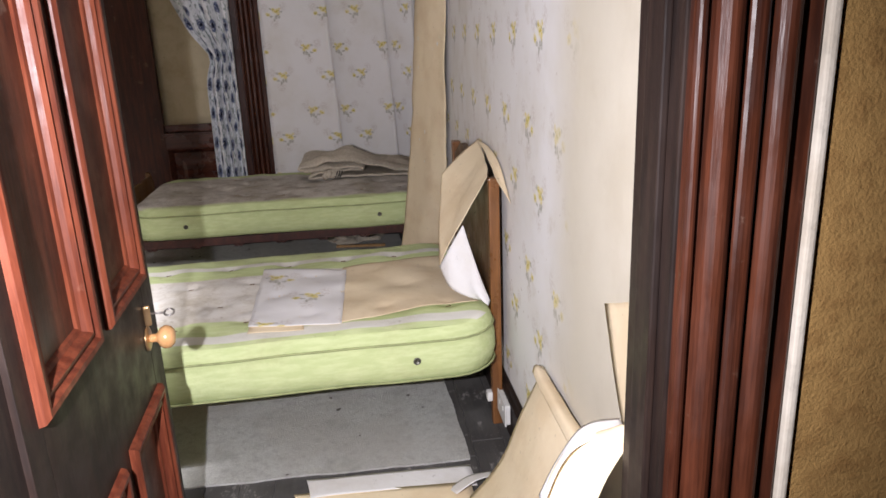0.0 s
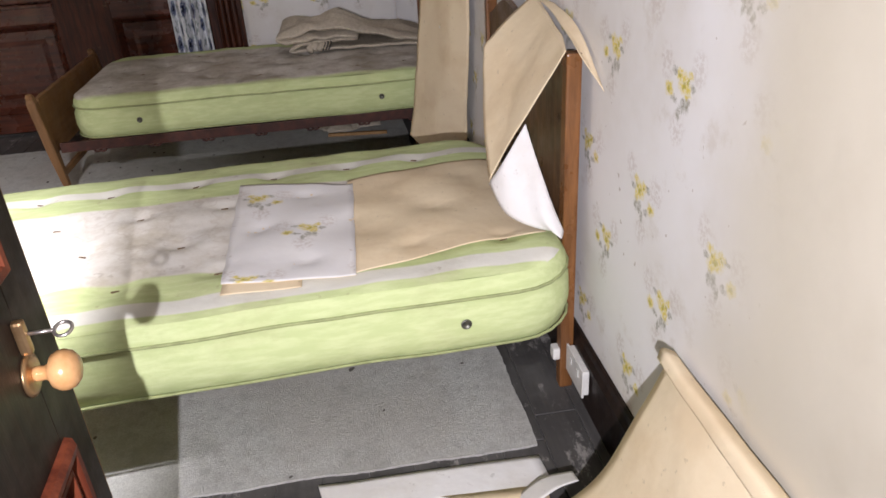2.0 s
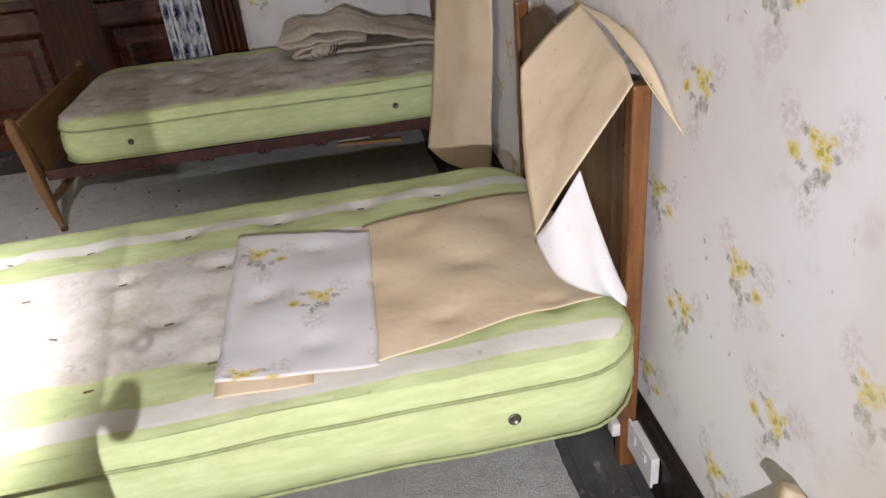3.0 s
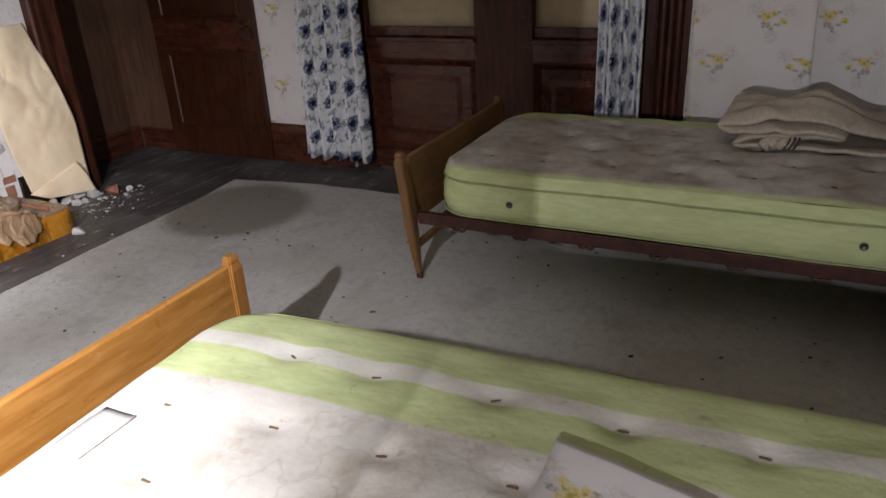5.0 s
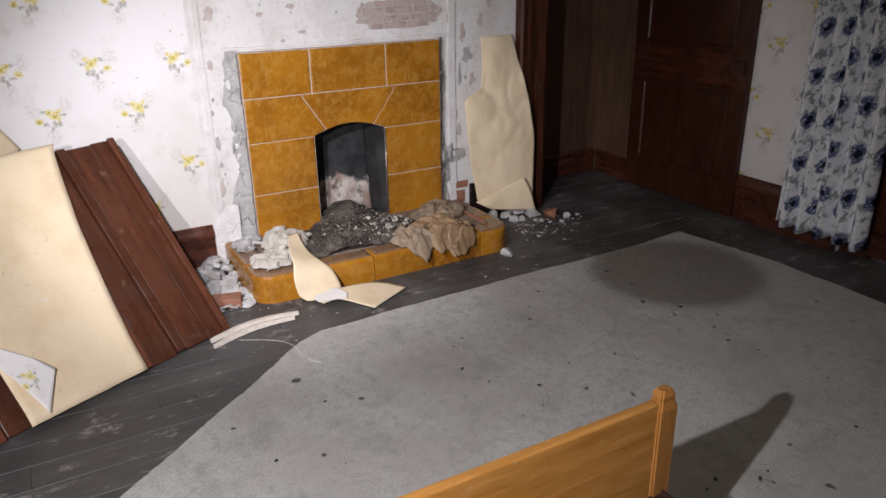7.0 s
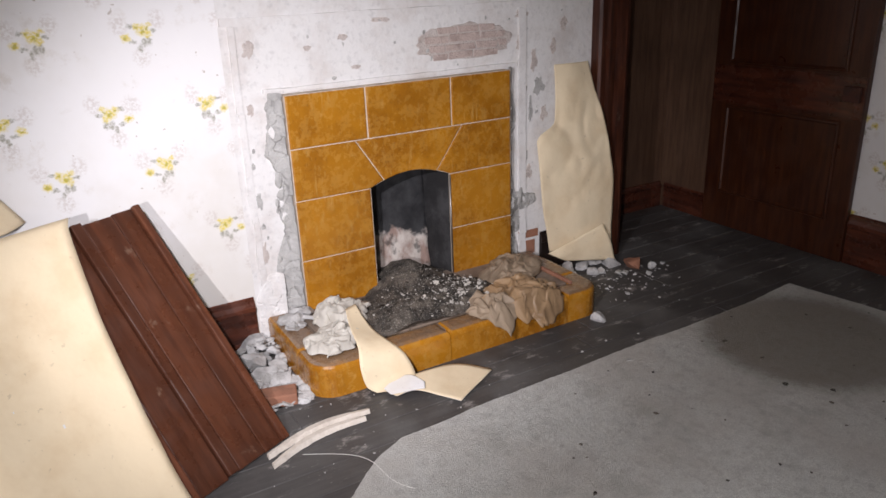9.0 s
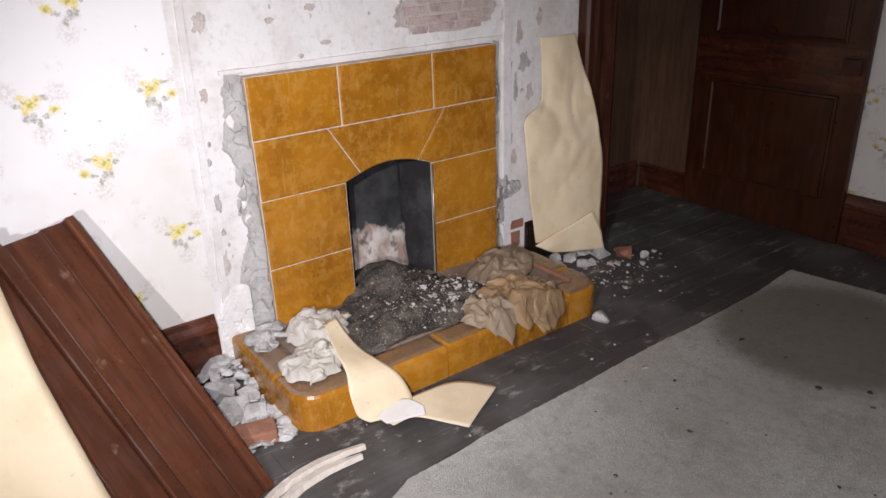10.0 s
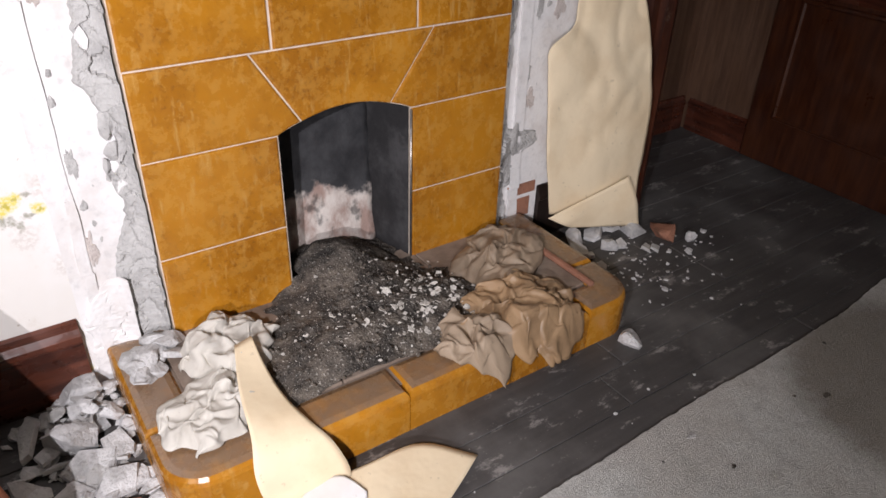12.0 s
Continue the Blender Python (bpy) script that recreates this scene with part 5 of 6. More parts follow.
nx, ny = 70, 70
bm = bmesh.new()
grid = []
for j in range(ny + 1):
    row = []
    for i in range(nx + 1):
        x, y = -3.66 + 0.70 * i / nx, 4.36 + 0.72 * j / ny
        if x < XT - 0.01:
            y = min(max(y, 4.62), 4.965)
        h = heap(x, y) - 0.020
        h += wob(x, y, 1, 22, 0.012) + wob(x, y, 2, 60, 0.006) if h > -0.012 else 0
        row.append(bm.verts.new((x, y, HZ + h)))
    grid.append(row)
for j in range(ny):
    for i in range(nx):
        bm.faces.new((grid[j][i], grid[j][i + 1], grid[j + 1][i + 1], grid[j + 1][i]))
solo("ash_heap", bm, ASH, "heap of black coal ash spilling from the grate", "ash", kind="stuff", smooth=True)

def shard(bm, x, y, z, r, thick, dice, tilt=0.5):
    """A broken plate with an uneven outline, thrown down at a tilt."""
    m = Matrix.Translation((x, y, z)) @ Euler((dice.uniform(-tilt, tilt), dice.uniform(-tilt, tilt), dice.uniform(0, 6.3))).to_matrix().to_4x4()
    k = dice.randint(4, 7)
    long_ = dice.uniform(0.45, 1.0)
    rim = [(a + dice.uniform(-0.35, 0.35), dice.uniform(0.6, 1.0)) for a in (2 * math.pi * i / k for i in range(k))]
    lo = [bm.verts.new(m @ Vector((r * q * math.cos(a), r * long_ * q * math.sin(a), 0))) for a, q in rim]
    hi = [bm.verts.new(m @ Vector((r * 0.92 * q * math.cos(a), r * 0.92 * long_ * q * math.sin(a), thick * dice.uniform(0.7, 1.3)))) for a, q in rim]
    top = bm.verts.new(m @ Vector((0, 0, thick * dice.uniform(0.9, 1.5))))
    for i in range(k):
        bm.faces.new((lo[i], lo[(i + 1) % k], hi[(i + 1) % k], hi[i]))
        bm.faces.new((hi[i], hi[(i + 1) % k], top))
    bm.faces.new(list(reversed(lo)))
    return bm


for nm, mat, cnt, lo, hi, lab in (("ash_flake", ASH_PALE, 420, 0.0015, 0.007, "pale burnt flakes strewn over the ash"), ("coal_crumb", ASH, 320, 0.003, 0.010, "black coal crumbs on the hearth")):
    bm = bmesh.new()
    k = 0
    while k < cnt:
        big = nm == "ash_flake" and k < 150
        x, y = (rnd.gauss(-3.04, 0.09), rnd.gauss(4.87, 0.10)) if big else (rnd.gauss(-3.10, 0.12), rnd.gauss(4.74, 0.17))
        if not (-3.36 < x < -2.95 and 4.4 < y < 5.1):
            continue
        r = (rnd.uniform(0.004, 0.012) if k % 4 else rnd.uniform(0.010, 0.019)) if big else rnd.uniform(lo, hi)
        z = HZ + max(heap(x, y) - 0.016, 0.0)
        if nm == "ash_flake":
            shard(bm, x, y, z + 0.004, r, r * 0.12, rnd, 0.6)
        else:
            lump(bm, (x, y, z + r * 0.3), r, k * 7 + cnt, 0.7, 1)
        k += 1
    solo(nm, bm, mat, lab, "ash", kind="stuff")


def crumple(name, cx, cy, z0, sx, sy, high, seed, mats, label, category, over=None, n_=44, turn=0.0, fine=0.22):
    """A crushed sheet: folded ridges over a rough oval."""
    def fn(u, v):
        a, b = 2 * u - 1, 2 * v - 1
        k = 1 - 0.25 * a * a * b * b
        x, y = a * sx * k, b * sy * k
        x += wob(a * 2, b * 2, seed, 1.3, 0.25 * sx)
        y += wob(a * 2, b * 2, seed + 9, 1.3, 0.25 * sy)
        ct, s_ = math.cos(turn), math.sin(turn)
        px, py = cx + x * ct - y * s_, cy + x * s_ + y * ct
        e = max(0.0, 1 - max(abs(a), abs(b)) ** 3)
        q = Vector((a * 1.9 + seed, b * 1.9, seed * 0.7)) + 0.35 * noise.noise_vector(Vector((a * 1.7, b * 1.7, seed)))
        d1, d2, d3 = noise.voronoi(q)[0], noise.voronoi(q * 2.1)[0], noise.voronoi(q * 4.6)[0]
        r = 0.55 + 0.5 * noise.noise(Vector((a * 1.3, b * 1.3, seed + 2))) + 0.6 * (d1[0] - 0.35) + (0.30 + fine) * (d2[0] - 0.3) + 0.16 * (d3[0] - 0.3)
        z = z0 + 0.004 + high * (0.12 + 0.88 * e) * max(0.08, r)
        if over:
            z = over(px, py, z)
        return (px, py, z)
    me = sheet(name, fn, n_, n_, (2 * sx, 2 * sy), mats, 0.001)
    return tagged(new(name, me), label, category)


def off_edge(px, py, z):
    return z if px < HX1 - 0.01 else max(0.05, z - (px - HX1 + 0.01) * 1.5)


crumple("wrapping_paper", -2.985, 5.09, HZ, 0.145, 0.155, 0.07, 3, (BROWN_PAPER, BROWN_PAPER), "crumpled brown wrapping paper on the hearth", "paper", off_edge, 84, 0.4, 0.12)
crumple("wrapping_paper", -3.20, 5.20, HZ, 0.12, 0.17, 0.07, 12, (GREY_PAPER, GREY_PAPER), "crumpled dusty brown paper against the tiles", "paper", None, 76, 0.5, 0.16)
crumple("wrapping_paper", -2.925, 4.90, HZ, 0.10, 0.095, 0.07, 21, (GREY_PAPER, BROWN_PAPER), "torn dusty brown paper hanging over the hearth edge", "paper", off_edge, 64, 0.9, 0.12)
crumple("wrapping_paper", -2.885, 5.13, HZ, 0.07, 0.10, 0.06, 27, (BROWN_PAPER, BROWN_PAPER), "torn brown paper hanging over the hearth edge", "paper", off_edge, 40, 0.3, 0.10)
crumple("rag", -3.04, 4.25, HZ, 0.10, 0.125, 0.045, 40, (RAG, RAG), "dirty white crumpled rag on the hearth", "rag", None, 76, 0.5, 0.2)
crumple("rag", -3.225, 4.36, HZ, 0.11, 0.12, 0.068, 46, (RAG, RAG), "grey crumpled cloth against the tiles", "rag", None, 76, 0.8, 0.1)
# bar along the groove inside the hearth's raised rim
stick = thing("hearth_bar", "short rusty brown bar along the inner edge of the hearth rim", "stick")
part("shaft", cuboid(-3.2, -2.95, 5.335, 5.35, HZ - 0.001, HZ + 0.014, bevel=0.003), BRICK, stick, "", False)


def rails(name, left, right, nv, size, mats, label, category="paper", bulge=0.0, nu=12, thick=0.0012, offset=(0, 0), facing=(-0.6, 3.4, 2.4), over=None, crease=0.0):
    """A sheet between two edges given as a few points each, smoothed."""
    def at(pts, v):
        k = v * (len(pts) - 1)
        i = min(int(k), len(pts) - 2)
        f = k - i
        p = [Vector(pts[max(0, min(len(pts) - 1, i + d))]) for d in (-1, 0, 1, 2)]
        return 0.5 * ((2 * p[1]) + (p[2] - p[0]) * f + (2 * p[0] - 5 * p[1] + 4 * p[2] - p[3]) * f * f + (3 * p[1] - p[0] - 3 * p[2] + p[3]) * f ** 3)

    def fn(u, v):
        a, b = at(left, v), at(right, v)
        p = a.lerp(b, u)
        if bulge:
            p += Vector((0, 0, 1)) * 0 + Vector(bulge) * (math.sin(math.pi * u) * (0.6 + 0.4 * math.sin(v * 7 + u * 3)))
        p += Vector((wob(p.x, p.y, p.z, 9, 0.004), wob(p.y, p.z, p.x, 9, 0.004), 0))
        if crease:
            k_ = abs(noise.noise(Vector((p.x * 5, p.y * 5, p.z * 4)))) + 0.5 * abs(noise.noise(Vector((p.x * 13, p.y * 13 + 3, p.z * 10))))
            p += (Vector(facing) - p).normalized() * (crease * k_ * math.sin(math.pi * min(0.94, max(0.06, v))))
        if over:
            p.z = max(TOPS[over](p.x + a_, p.y + b_) for a_ in (-0.012, 0, 0.012) for b_ in (-0.012, 0, 0.012)) + p.z - BZ
        return p
    c, e, f_ = fn(0.5, 0.5), fn(0.55, 0.5), fn(0.5, 0.55)
    if (e - c).cross(f_ - c).dot(Vector(facing) - c) < 0:
        mats = tuple(reversed(mats))
    me = sheet(name, fn, nu, nv, size, mats, thick, offset)
    return tagged(new(name, me), label, category)


rails("paper_strip", [(-3.17, 4.355, 0.19), (-3.02, 4.315, 0.18), (-2.90, 4.29, 0.155), (-2.845, 4.27, 0.10), (-2.825, 4.28, 0.03), (-2.80, 4.31, 0.006)],
      [(-3.17, 4.40, 0.20), (-3.02, 4.40, 0.16), (-2.90, 4.42, 0.145), (-2.84, 4.45, 0.11), (-2.80, 4.47, 0.04), (-2.76, 4.45, 0.006)], 28, (0.13, 0.5), (BACKING, SHEET), "cream strip of torn wallpaper hanging off the hearth", crease=0.008)
rails("paper_strip", [(-2.82, 4.33, 0.012), (-2.80, 4.50, 0.035), (-2.795, 4.66, 0.02), (-2.70, 4.752, 0.012)], [(-2.74, 4.36, 0.008), (-2.72, 4.43, 0.02), (-2.64, 4.50, 0.01), (-2.585, 4.54, 0.006)], 18, (0.14, 0.4),
      (BACKING, SHEET), "torn cream wallpaper offcut lying on the boards")
rails("paper_scrap", [(-2.795, 4.335, 0.018), (-2.815, 4.39, 0.032), (-2.795, 4.445, 0.042), (-2.735, 4.475, 0.034)], [(-2.755, 4.345, 0.012), (-2.735, 4.385, 0.018), (-2.72, 4.42, 0.024), (-2.705, 4.46, 0.026)], 16, (0.1, 0.15), (WHITE_PAPER, WHITE_PAPER), "white curled paper edge on the boards")

# ---- hanging lining by the alcove ----
rails("hanging_paper", [(XW + 0.010, 5.60, 1.02), (XW + 0.015, 5.605, 0.92), (XW + 0.025, 5.60, 0.80), (XW + 0.035, 5.58, 0.74), (XW + 0.045, 5.485, 0.69), (XW + 0.055, 5.475, 0.62), (XW + 0.06, 5.49, 0.45), (XW + 0.055, 5.52, 0.28), (XW + 0.045, 5.56, 0.10)],
      [(XW + 0.015, 5.80, 1.02), (XW + 0.035, 5.825, 0.92), (XW + 0.065, 5.85, 0.80), (XW + 0.09, 5.86, 0.72), (XW + 0.105, 5.872, 0.64), (XW + 0.12, 5.882, 0.55), (XW + 0.135, 5.89, 0.40), (XW + 0.14, 5.885, 0.22), (XW + 0.15, 5.875, 0.035)], 70, (0.3, 1.0), (BACKING, BACKING),
      "cream backed wallpaper peeled down and hanging beside the fireplace", bulge=(0.012, 0, 0), nu=34, crease=0.035)
rails("hanging_paper", [(XW + 0.075, 5.53, 0.105), (XW + 0.12, 5.67, 0.17), (XW + 0.165, 5.80, 0.235)], [(XW + 0.10, 5.62, 0.055), (XW + 0.15, 5.76, 0.04), (XW + 0.19, 5.875, 0.03)], 14, (0.3, 0.2), (BACKING, BACKING), "turned up corner of the peeled wallpaper", bulge=(0.015, 0, 0))

# ---- leaning panel and the paper over it ----
P0, PD = Vector((-2.715, 3.915, 0.0)), Vector((0.450, -0.893, 0)).normalized()
PB = Vector((-0.893, -0.450, 0)).normalized()
UP = (PB * 0.60 + Vector((0, 0, 0.73)))
PL = UP.length
UPN = UP.normalized()
PN = UPN.cross(PD)
PM = Matrix.Translation(P0) @ Matrix((PD, PN, UPN)).transposed().to_4x4()
lean = thing("wooden_shutter", "dark red tongue-and-groove panel leaning against the wall", "panel", PM)
LP = 1.30
cut = [0.0, 0.075, 0.185, 0.225, 0.335, 0.375, 0.50, 0.62, 0.745, 0.87, 0.99, 1.12, LP]
for i, (a, b) in enumerate(zip(cut, cut[1:])):
    bm = bmesh.new()
    proud = 0.012 if b - a < 0.05 else (0.0, 0.004, 0.002)[i % 3]
    box(bm, a + 0.0012, b - 0.0012, -0.012, 0.008 + proud, 0.003 * (i % 3), PL - 0.004 - 0.006 * (i % 2), bevel=0.005, segs=2)
    part("plank", bm, PANEL, lean)
part("edge_batten", cuboid(-0.03, -0.001, -0.014, 0.02, 0.0, PL, bevel=0.006), PANEL, lean)
part("top_ledge", cuboid(-0.03, LP, -0.045, -0.0125, PL - 0.10, PL - 0.01, bevel=0.004), PANEL, lean)


def onto(a, up, off):
    return PM @ Vector((a, off, up))


rails("peeled_wallpaper", [onto(0.37, 0.0, 0.03), onto(0.35, 0.3, 0.035), onto(0.30, 0.65, 0.035), onto(0.255, PL - 0.05, 0.05), onto(0.22, PL + 0.015, 0.03), onto(0.20, PL + 0.02, -0.03), onto(0.20, PL - 0.05, -0.08)],
      [onto(0.80, -0.0, 0.03), onto(0.80, 0.3, 0.035), onto(0.80, 0.65, 0.035), onto(0.80, PL - 0.05, 0.05), onto(0.80, PL + 0.015, 0.03), onto(0.80, PL + 0.02, -0.03), onto(0.80, PL - 0.05, -0.08)], 46, (0.5, 1.4),
      (BACKING, SHEET), "cream backed length of peeled wallpaper draped over the leaning panel", nu=20, crease=0.012)
rails("peeled_wallpaper", [(-3.418, 3.02, 1.2), (-3.418, 3.198, 0.913), (-3.414, 3.331, 0.70)], [(-3.40, 2.86, 1.05), (-3.33, 3.02, 0.80), (-3.30, 3.22, 0.69)], 16, (0.25, 0.6), (BACKING, SHEET),
      "wallpaper curling off the wall above the panel", bulge=(0.03, 0, 0), nu=10)
rails("wallpaper_fold", [onto(0.735, 0.012, 0.045), onto(0.84, 0.36, 0.05)], [onto(0.655, 0.14, 0.052), onto(0.70, 0.20, 0.056)], 12, (0.2, 0.4), (SHEET, BACKING), "turned back wallpaper corner with a yellow rose", nu=10, offset=(0.06, 0.16))

# ---- papers at the east wall ----
BZ = 0.540
rails("peeled_wallpaper", [(1.018, 3.927, 0.945), (0.995, 3.83, 0.84), (0.972, 3.70, 0.74), (0.957, 3.60, 0.655)], [(1.178, 3.95, 1.078), (1.165, 3.75, 1.045), (1.150, 3.60, 1.03), (1.128, 3.485, 1.012)], 20, (0.25, 0.5),
      (BACKING, SHEET), "cream backed wallpaper peeled off the wall and draped over the headboard", bulge=(-0.006, 0, 0.004), nu=20, crease=0.012)
rails("wallpaper_fold", [(0.955, 3.598, 0.652), (0.985, 3.545, 0.585), (1.05, 3.50, 0.555), (1.122, 3.470, 0.541)], [(1.040, 3.545, 0.825), (1.065, 3.525, 0.74), (1.09, 3.50, 0.65), (1.125, 3.472, 0.545)], 16, (0.2, 0.3), (WHITE_PAPER, WHITE_PAPER),
      "white curled corner of the peeled wallpaper", bulge=(-0.01, -0.02, -0.01), nu=12, offset=(0.1, 0.1))
rails("wallpaper_tongue", [(1.17, 3.95, 1.078), (1.166, 3.72, 1.055), (1.158, 3.50, 1.01)], [(1.192, 3.80, 1.07), (1.193, 3.60, 1.04), (1.192, 3.40, 0.93)], 14, (0.1, 0.5), (BACKING, SHEET), "torn tongue of wallpaper at the headboard", nu=6)
rails("loose_wallpaper", [(0.245, 3.415, BZ + 0.010), (0.24, 3.70, BZ + 0.010), (0.235, 4.06, BZ + 0.012)], [(0.575, 3.385, BZ + 0.010), (0.585, 3.68, BZ + 0.010), (0.592, 3.98, BZ + 0.010)], 30, (0.34, 0.62), (SHEET, BACKING), "white sheet of rose wallpaper laid on the mattress", nu=18, offset=(0.20, 0.29), over=1)
rails("loose_wallpaper", [(0.57, 3.40, BZ + 0.007), (0.57, 3.60, BZ + 0.007), (0.575, 4.02, BZ + 0.007)], [(1.085, 3.50, BZ + 0.008), (1.10, 3.70, BZ + 0.008), (1.09, 4.10, BZ + 0.006)], 30, (0.5, 0.6), (BACKING, BACKING), "tan backing paper laid on the mattress by the headboard", bulge=(0, 0, 0.008), nu=22, over=1)
rails("loose_wallpaper", [(0.245, 3.375, BZ + 0.007), (0.25, 3.43, BZ + 0.007)], [(0.44, 3.372, BZ + 0.007), (0.44, 3.42, BZ + 0.007)], 6, (0.2, 0.06), (BACKING, BACKING), "tan paper edge under the white sheet", nu=8, over=1)
rails("hanging_strip", [(1.12, 5.26, 2.25), (1.075, 5.29, 1.75), (1.045, 5.30, 1.4), (1.02, 5.32, 1.0), (0.975, 5.36, 0.62), (0.945, 5.40, 0.36), (0.917, 5.43, 0.20)], [(1.19, 4.88, 2.25), (1.188, 4.90, 1.6), (1.18, 4.93, 1.3), (1.18, 4.98, 0.95), (1.175, 5.06, 0.6), (1.17, 5.14, 0.3), (1.165, 5.20, 0.10)], 40, (0.45, 2.0),
      (BACKING, SHEET), "long buff strip of wallpaper hanging off the wall between the beds", bulge=(-0.03, -0.03, 0), nu=20, crease=0.02)
rails("curled_paper", [(1.186, 2.935, 0.525), (1.12, 2.92, 0.40), (1.05, 2.95, 0.20), (0.96, 3.02, 0.03)], [(1.190, 2.46, 0.53), (1.12, 2.42, 0.40), (1.02, 2.40, 0.22), (0.92, 2.45, 0.03)], 26, (0.5, 0.6), (BACKING, SHEET), "buff sheet of wallpaper curling off the wall down to the boards", bulge=(-0.03, 0, 0.01), nu=18)
rails("curled_paper", [(1.186, 2.93, 0.525), (1.16, 2.935, 0.535), (1.15, 2.93, 0.515)], [(1.190, 2.46, 0.53), (1.155, 2.45, 0.545), (1.14, 2.44, 0.52)], 10, (0.06, 0.5), (BACKING, BACKING), "rolled lip of the buff sheet", nu=18)
rails("peeled_wallpaper", [(1.192, 2.425, 0.928), (1.188, 2.335, 0.78), (1.170, 2.235, 0.712), (1.14, 2.13, 0.68)], [(1.194, 1.985, 1.105), (1.190, 1.980, 0.98), (1.180, 1.975, 0.88), (1.16, 1.972, 0.80)], 18, (0.35, 0.3), (BACKING, SHEET), "cream backed wallpaper peeling beside the doorway", nu=14)
rails("peeled_wallpaper", [(1.09, 2.05, 0.845), (1.02, 2.085, 0.81), (0.955, 2.07, 0.70), (0.94, 2.05, 0.50)], [(1.10, 1.985, 0.88), (1.04, 1.98, 0.79), (1.0, 1.98, 0.65), (0.98, 1.985, 0.45)], 20, (0.2, 0.5), (BACKING, SHEET), "cream backed wallpaper flaring out by the door jamb", bulge=(-0.015, 0, 0.01), nu=12)
rails("wallpaper_fold", [(1.10, 2.075, 0.85), (1.03, 2.105, 0.815), (0.955, 2.09, 0.70)], [(1.09, 2.02, 0.862), (1.00, 2.045, 0.812), (0.945, 2.045, 0.70)], 16, (0.07, 0.3), (WHITE_PAPER, WHITE_PAPER), "white curled rim of the peeled wallpaper", nu=6, offset=(0.12, 0.1))
rails("wallpaper_fold", [(0.90, 3.10, 0.012), (0.97, 3.13, 0.035), (1.05, 3.12, 0.05)], [(0.92, 3.04, 0.03), (0.99, 3.06, 0.06), (1.05, 3.07, 0.065)], 12, (0.07, 0.2), (WHITE_PAPER, WHITE_PAPER), "white curled paper edge on the boards", nu=6, offset=(0.12, 0.1))
rails("floor_paper", [(0.37, 3.165, 0.012), (0.60, 3.15, 0.012), (0.98, 3.12, 0.018)], [(0.42, 3.0, 0.012), (0.62, 2.9, 0.012), (0.98, 2.8, 0.02)], 16, (0.3, 0.6), (BACKING, SHEET), "buff wallpaper lying printed side down on the boards", nu=10)
rails("floor_paper", [(0.41, 3.245, 0.010), (0.70, 3.24, 0.010), (0.994, 3.232, 0.010)], [(0.43, 3.13, 0.014), (0.70, 3.13, 0.014), (1.00, 3.10, 0.014)], 14, (0.3, 0.6), (WHITE_PAPER, BACKING), "white wallpaper edge lying on the boards", nu=8, offset=(0.15, 0.1))

# wall socket on the skirting
sock = thing("wall_socket", "white plastic wall socket on the black skirting", "socket")
part("back_box", cuboid(XE - 0.040, XE - 0.0245, 3.365, 3.50, 0.075, 0.155, bevel=0.003), WHITE_BOX, sock)
part("face_plate", cuboid(XE - 0.047, XE - 0.0405, 3.36, 3.505, 0.07, 0.16, bevel=0.002), WHITE_BOX, sock)
for y in (3.40, 3.46):
    part("rocker_switch", cuboid(XE - 0.050, XE - 0.0475, y - 0.008, y + 0.008, 0.12, 0.142, bevel=0.001), WHITE_BOX, sock)
part("plug", cuboid(XE - 0.085, XE - 0.0475, 3.51, 3.545, 0.10, 0.14, bevel=0.006), WHITE_BOX, sock, "small white plug")

# ---- blanket on the second bed ----
blk = thing("blanket", "crumpled beige wool blanket on the far mattress", "blanket", pose(0.74, 6.22, 0))


def folded(path, half, lift, seed, n_, m_):
    """Cloth laid to and fro along a path of (x, z), with wrinkles that all its layers share."""
    def at(q):
        q *= len(path) - 1
        i = min(int(q), len(path) - 2)
        f = q - i
        p = [Vector((path[max(0, min(len(path) - 1, i + d))][0], path[max(0, min(len(path) - 1, i + d))][1])) for d in (-1, 0, 1, 2)]
        return 0.5 * ((2 * p[1]) + (p[2] - p[0]) * f + (2 * p[0] - 5 * p[1] + 4 * p[2] - p[3]) * f * f + (3 * p[1] - p[0] - 3 * p[2] + p[3]) * f ** 3)

    def fn(u, v):
        p = at(v)
        y = half * (2 * u - 1)
        high = max(0.0, p.y - 0.545)
        x = p.x + 0.05 * noise.noise(Vector((y * 3.5, seed, v * 1.2))) + 0.10 * (u - 0.5)
        ridge = 1 - abs(noise.noise(Vector((x * 3.2 + y * 2.4, y * 5.0 - x * 1.5, seed)))) * 2.2
        z = p.y + high * (lift * max(-0.6, ridge) * 1.6 + 1.2 * noise.noise(Vector((x * 4, y * 4, seed + 5))) * 0.4)
        z += 0.010 * noise.noise(Vector((x * 13, y * 13, v * 4 + seed)))
        droop = max(0.0, abs(2 * u - 1) - 0.72) / 0.28
        z -= high * 0.28 * droop ** 2
        return (x, y + 0.04 * noise.noise(Vector((v * 7, u * 1.5, seed + 2))), max(z, 0.532))
    return fn


